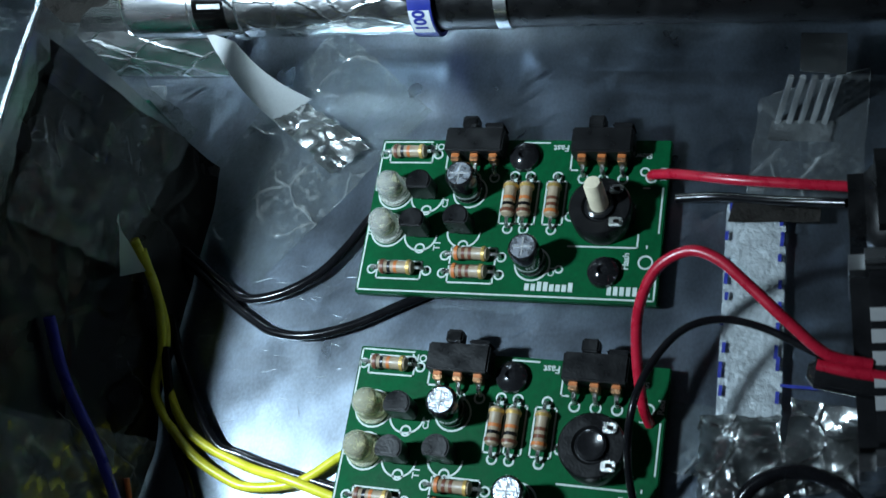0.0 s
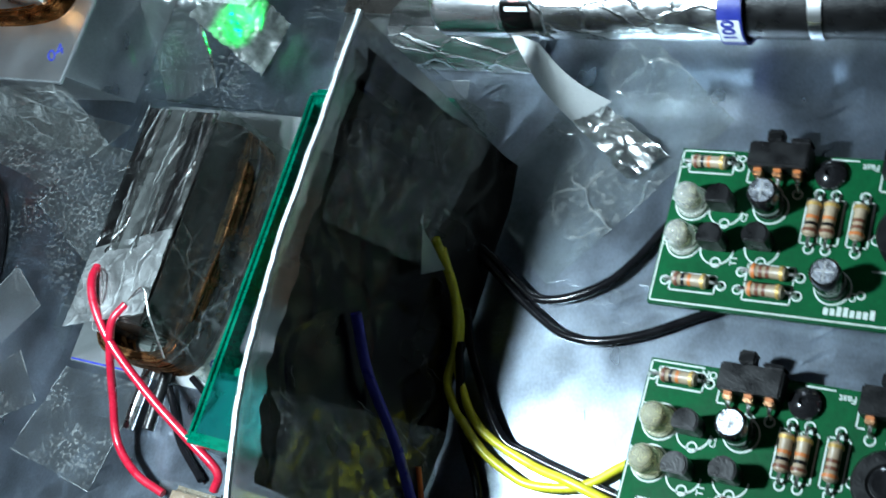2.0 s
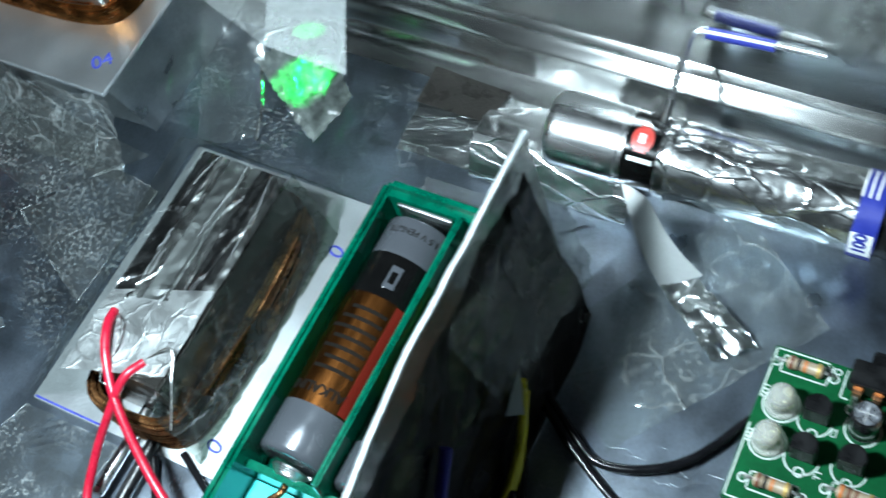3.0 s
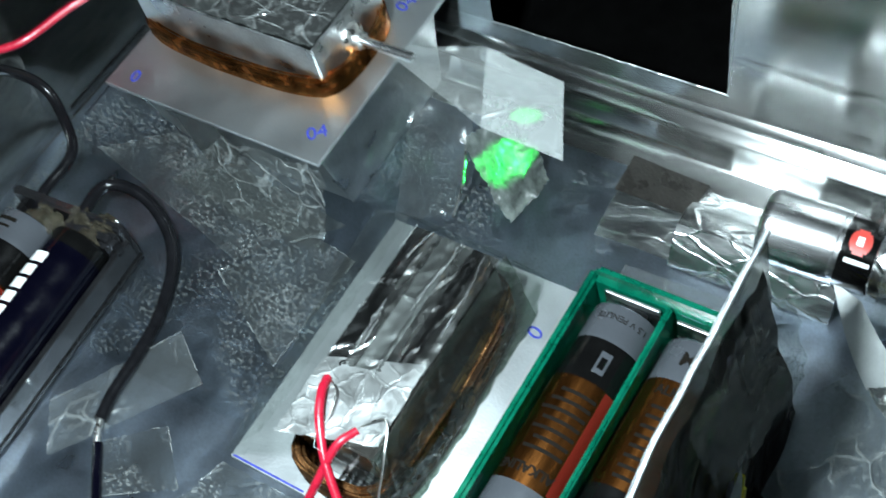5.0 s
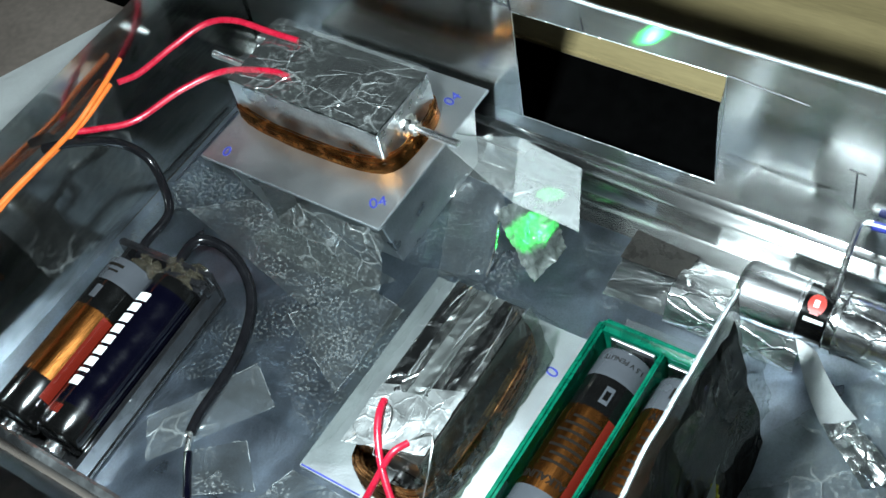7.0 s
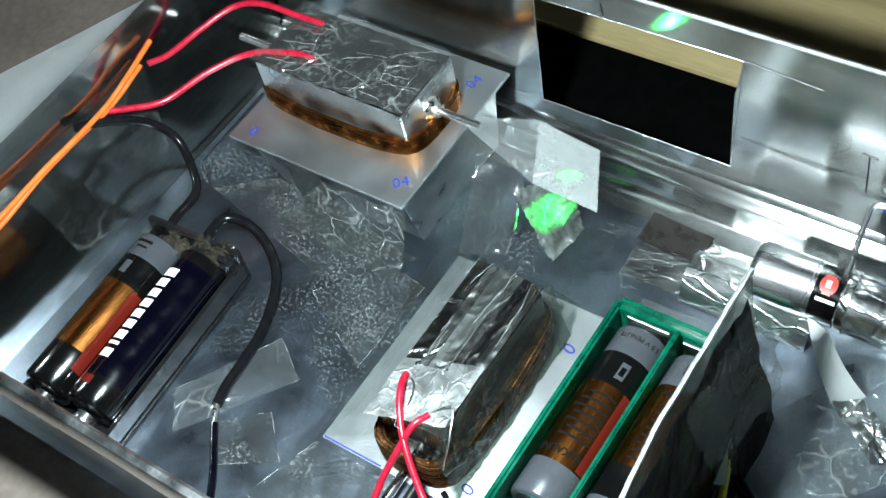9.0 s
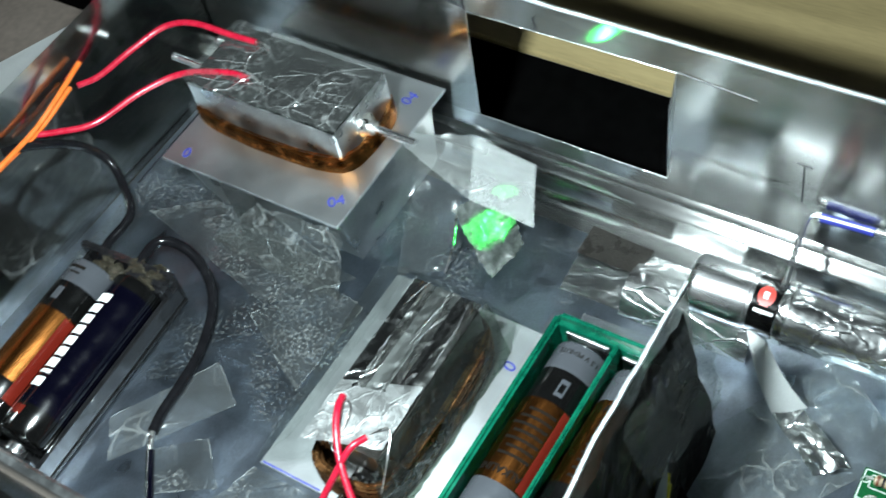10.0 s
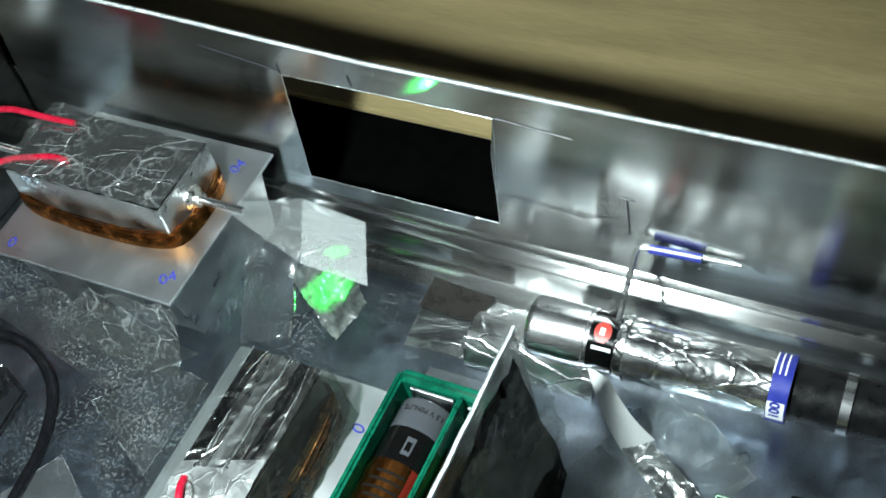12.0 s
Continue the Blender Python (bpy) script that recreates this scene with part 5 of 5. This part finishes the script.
floor_tape((31, -57.8, 0.35), (50, -73.6, 0.35), (76.8, -37.6, 0.35), (54, -19, 0.35), 51, TAPE_WRINKLED, "square of wrinkled clear tape stuck on the floor", 44, 0.5)
for a, b, cc, d, sd, mm_ in (((-86, -72, .3), (-60.5, -86, .3), (-59, -57, .3), (-72, -55, .3), 52, TAPE_CLOUDY), ((-136, -56, .3), (-84, -68, .3), (-66, -50, .3), (-120, -44, .3), 53, TAPE_CLOUDY),
                             ((-84, -116, .3), (-78, -127, .3), (-62, -117, .3), (-72.5, -107, .3), 54, TAPE_CLOUDY), ((-100, -114, .3), (-92, -124, .3), (-72, -96, .3), (-84, -88, .3), 55, TAPE),
                             ((-64, -128, .3), (-38, -132, .3), (-34, -108, .3), (-57, -108, .3), 56, TAPE_CLOUDY), ((-6, -41, .35), (22, -40, .35), (20, -33, .35), (-6, -34, .35), 57, TAPE),
                             ((134, -52.5, .35), (152, -52, .35), (152, -28, .35), (134.6, -34, .35), 58, TAPE), ((124.5, -99, .35), (133, -99, .35), (133.5, -88, .35), (125.5, -88, .35), 59, TAPE_WRINKLED)):
    floor_tape(a, b, cc, d, sd, mm_, "clear tape with cloudy glue on the metal floor")
single("glue_residue", sheet((-146, -100, 0.18), (-10, -100, 0.18), (-4, -14, 0.18), (-146, -14, 0.18), 24, 16, 0.02), GLUE_HAZE, "dried specks of glue over the metal floor", "glue", kind="stuff")
single("wall_film", sheet((-148.2, -96, 8), (-148, -58, 4), (-149.8, -50, 44), (-150, -100, 46), 20, 16, 0.1, 0.5, 14, 60, ragged=0.6), TAPE_THIN, "clear tape over the wires on the side wall", "tape")
tent = thing("tape_tent", "crumpled clear tape tent standing under the flag", "tape", -40, -30, 0)
part("front_film", sheet((-33.5, -35, 0.4), (-30.5, -21, 0.4), (-40.5, -17, 14), (-47.5, -28, 14), 30, 30, 0.12, 2.4, 6, 61, ragged=0.6), MILKY, tent)
part("side_film", sheet((-46, -38, 0.4), (-57, -44, 0.4), (-60, -24, 20), (-47, -17, 18), 16, 16, 0.12, 0.9, 9, 62, ragged=0.8), TAPE_FLAT, tent)
part("stiff_edge", sweep([(-45.0, -38.6, 0.8), (-44.6, -33, 7), (-45.6, -28, 13)], 0.35, 6), TIN, tent)

# right-hand end: white strip, clip, square batteries
strip = thing("white_tape_strip", "sparkling white tape strip with blue pen lines", "tape", 137, -72, 0)
part("strip", sheet((133.0, -92, 1.4), (142.6, -91, 1.4), (140.6, -54.0, 1.4), (131.3, -54.4, 1.4), 14, 40, 1.2, 0.25, 3, 64), WHITE_FOAM, strip)
random.seed(8)
for x0, x1, y0, y1 in ((131.9, 133.4, -90, -55), (140.2, 141.6, -88, -55.5)):
    for k in range(9):
        t = (k + random.uniform(-0.3, 0.3)) / 9
        y = y1 + (y0 - y1) * t
        x = x0 + (x1 - x0) * t + random.uniform(-0.3, 0.3)
        part("pen_stroke", box(x - 0.28, x + 0.28, y - random.uniform(1.2, 2.6), y, 2.0, 2.12), BLUE_PEN, strip)
part("pen_stroke", box(142.0, 147.5, -84.6, -84.1, 2.0, 2.1), BLUE_PEN, strip)
single("foil_scrap", sheet((131.5, -104, 0.6), (145, -103, 0.6), (142.5, -89.5, 2.8), (130.8, -90.5, 2.8), 16, 16, 0.12, 2.4, 5, 65, ragged=0.7), FOIL, "crumpled foil scrap over the white strip", "foil")
single("foil_scrap", sheet((142.5, -101, 0.8), (158, -98, 0.8), (157, -88, 4), (144, -86.5, 3), 14, 14, 0.12, 1.6, 4, 66, ragged=0.6), FOIL, "crumpled foil scrap under the battery", "foil")
single("smoky_patch", sheet((131.8, -58, 2.6), (146, -57.4, 2.6), (146, -53.2, 2.4), (132.6, -53.0, 2.4), 10, 6, 0.1, 0.3, 4, 67), bpy.data.materials["smoky_tape"], "smoky tape across the white strip's end", "tape")
single("bracket", sheet((141.2, -27.0, 9.5), (148.4, -27.0, 9.5), (148.6, -34.2, 8.6), (141.4, -33.8, 8.6), 6, 6, 0.6, 0.2, 5, 68), ALU_WALL, "bent metal bracket with a slotted front", "bracket")
clip = bpy.data.objects["bracket"]
bm = None
for k in range(5):
    x = 140.2 + 1.85 * k
    b = box(x - 0.45, x + 0.45, -0.4, 0.4, -4.2, 4.2, 0.1)
    bmesh.ops.transform(b, matrix=at(0, 0, 0), verts=b.verts)
    for v in b.verts:
        v.co = Vector((v.co.x - 0.28 * (4.2 - v.co.z), -34.6 - 0.48 * (4.2 - v.co.z) + v.co.y, v.co.z + 4.4))
    bm = b if bm is None else joined(bm, b)
part("slotted_front", bm, PALE_FOIL, clip, "pale slotted grille")
part("foot", sheet((136.5, -42, 0.5), (146.5, -42, 0.5), (147, -38.2, 0.7), (137.0, -38.2, 0.7), 4, 3, 0.4), ALU_PART, clip)


def block_battery(x, y, rot, label):
    ob = thing("block_battery", label, "battery", x, y, 0.4, rot, "block batteries")
    part("case", box(-13, 13, -15, 15, 0.2, 17, 2.6, segs=4), BLACK_GLOSS, ob, local=True)
    part("end_rim", box(-13.1, 13.1, 13.6, 15.6, 0.1, 17.2, 2.2, segs=4), CHROME, ob, "bright metal rim", local=True)
    part("end_rim", box(-13.1, 13.1, -15.6, -13.6, 0.1, 17.2, 2.2, segs=4), CHROME, ob, local=True)
    part("snap_cap", box(-12.6, 12.6, 15.7, 34, 1.0, 16.5, 4, segs=3), BLACK, ob, "black snap connector", local=True)
    bars = None
    for k in range(5):
        bars = box(-10.6, -7.4, -8 + 3.2 * k, -6 + 3.2 * k, 17.0, 17.06, bm=bars)
    part("case_print", bars, GREY_PRINT, ob, "grey bars of print", local=True)
    return ob


block_battery(165.5, -82.5, 6, "black block battery with bright rims, lying on the floor")
boot = thing("wire_boot", "black rubber boot with a red wire through it", "boot", 151, -86, 8)
part("sleeve", rod((146.5, -85.9, 15), (157, -87.2, 14.5), 2.3, 18, 0.5), BLACK_GLOSS, boot)
part("red_insert", sweep([(147.8, -85.6, 16.9), (152, -86.2, 17.0), (157, -86.6, 16.8)], 0.9), RED_WIRE, boot)
wire("black_wire", [(137, -107, 3), (139, -101.5, 5), (144, -98.4, 6), (150, -98.8, 6), (154.5, -102, 5), (156, -108, 3)], 1.1, BLACK_WIRE, "thick black wire loop over the foil")
single("dark_plate", sheet((57.0, -141, 0.4), (99, -140, 0.4), (96.5, -116.6, 0.4), (57.0, -118.2, 0.4), 8, 8, 0.6, 0.1, 10, 70), mat("dull_grey_plate", (0.05, 0.053, 0.056), 0.5, 0.0, 0.2, 120, 900, 0.1), "dull grey metal plate lying at the front", "plate")

# pen lines on the metal
for label, pts in (("thin pen line with a cross bar", [(34.5, 1.2, 37.5), (34.9, 0.2, 26)]), ("short dark pen stroke on metal", [(32.6, 1.25, 37.6), (36.6, 1.25, 37.4)]), ("pen line beside the window", [(3, 2.0, 54.0), (22, 2.0, 52.6)]),
                   ("pen line beside the window", [(-78, 2.0, 57.6), (-55, 2.0, 54.8)]), ("pen tick over the window", [(-34.5, 2.1, 54.6), (-35.2, 2.2, 57.8)]), ("pen tick over the window", [(-55, 2.1, 54), (-55.4, 2.2, 57)])):
    b = sweep([(x, lean(z) + 0.5 * noise.noise(Vector((x / 50, z / 30, 0))) - 0.12, z) for x, y, z in pts], 0.2, 6, 4)
    single("pen_line", b, BLACK_PEN, label, "pen line", "pen lines on the wall")
single("pen_line", sweep([(-146.4, -49, 0.3), (-146.8, -33, 0.3), (-147, -19, 0.3)], 0.25, 6, 4), BLACK_PEN, "dark pen line along the floor's fold", "pen line")
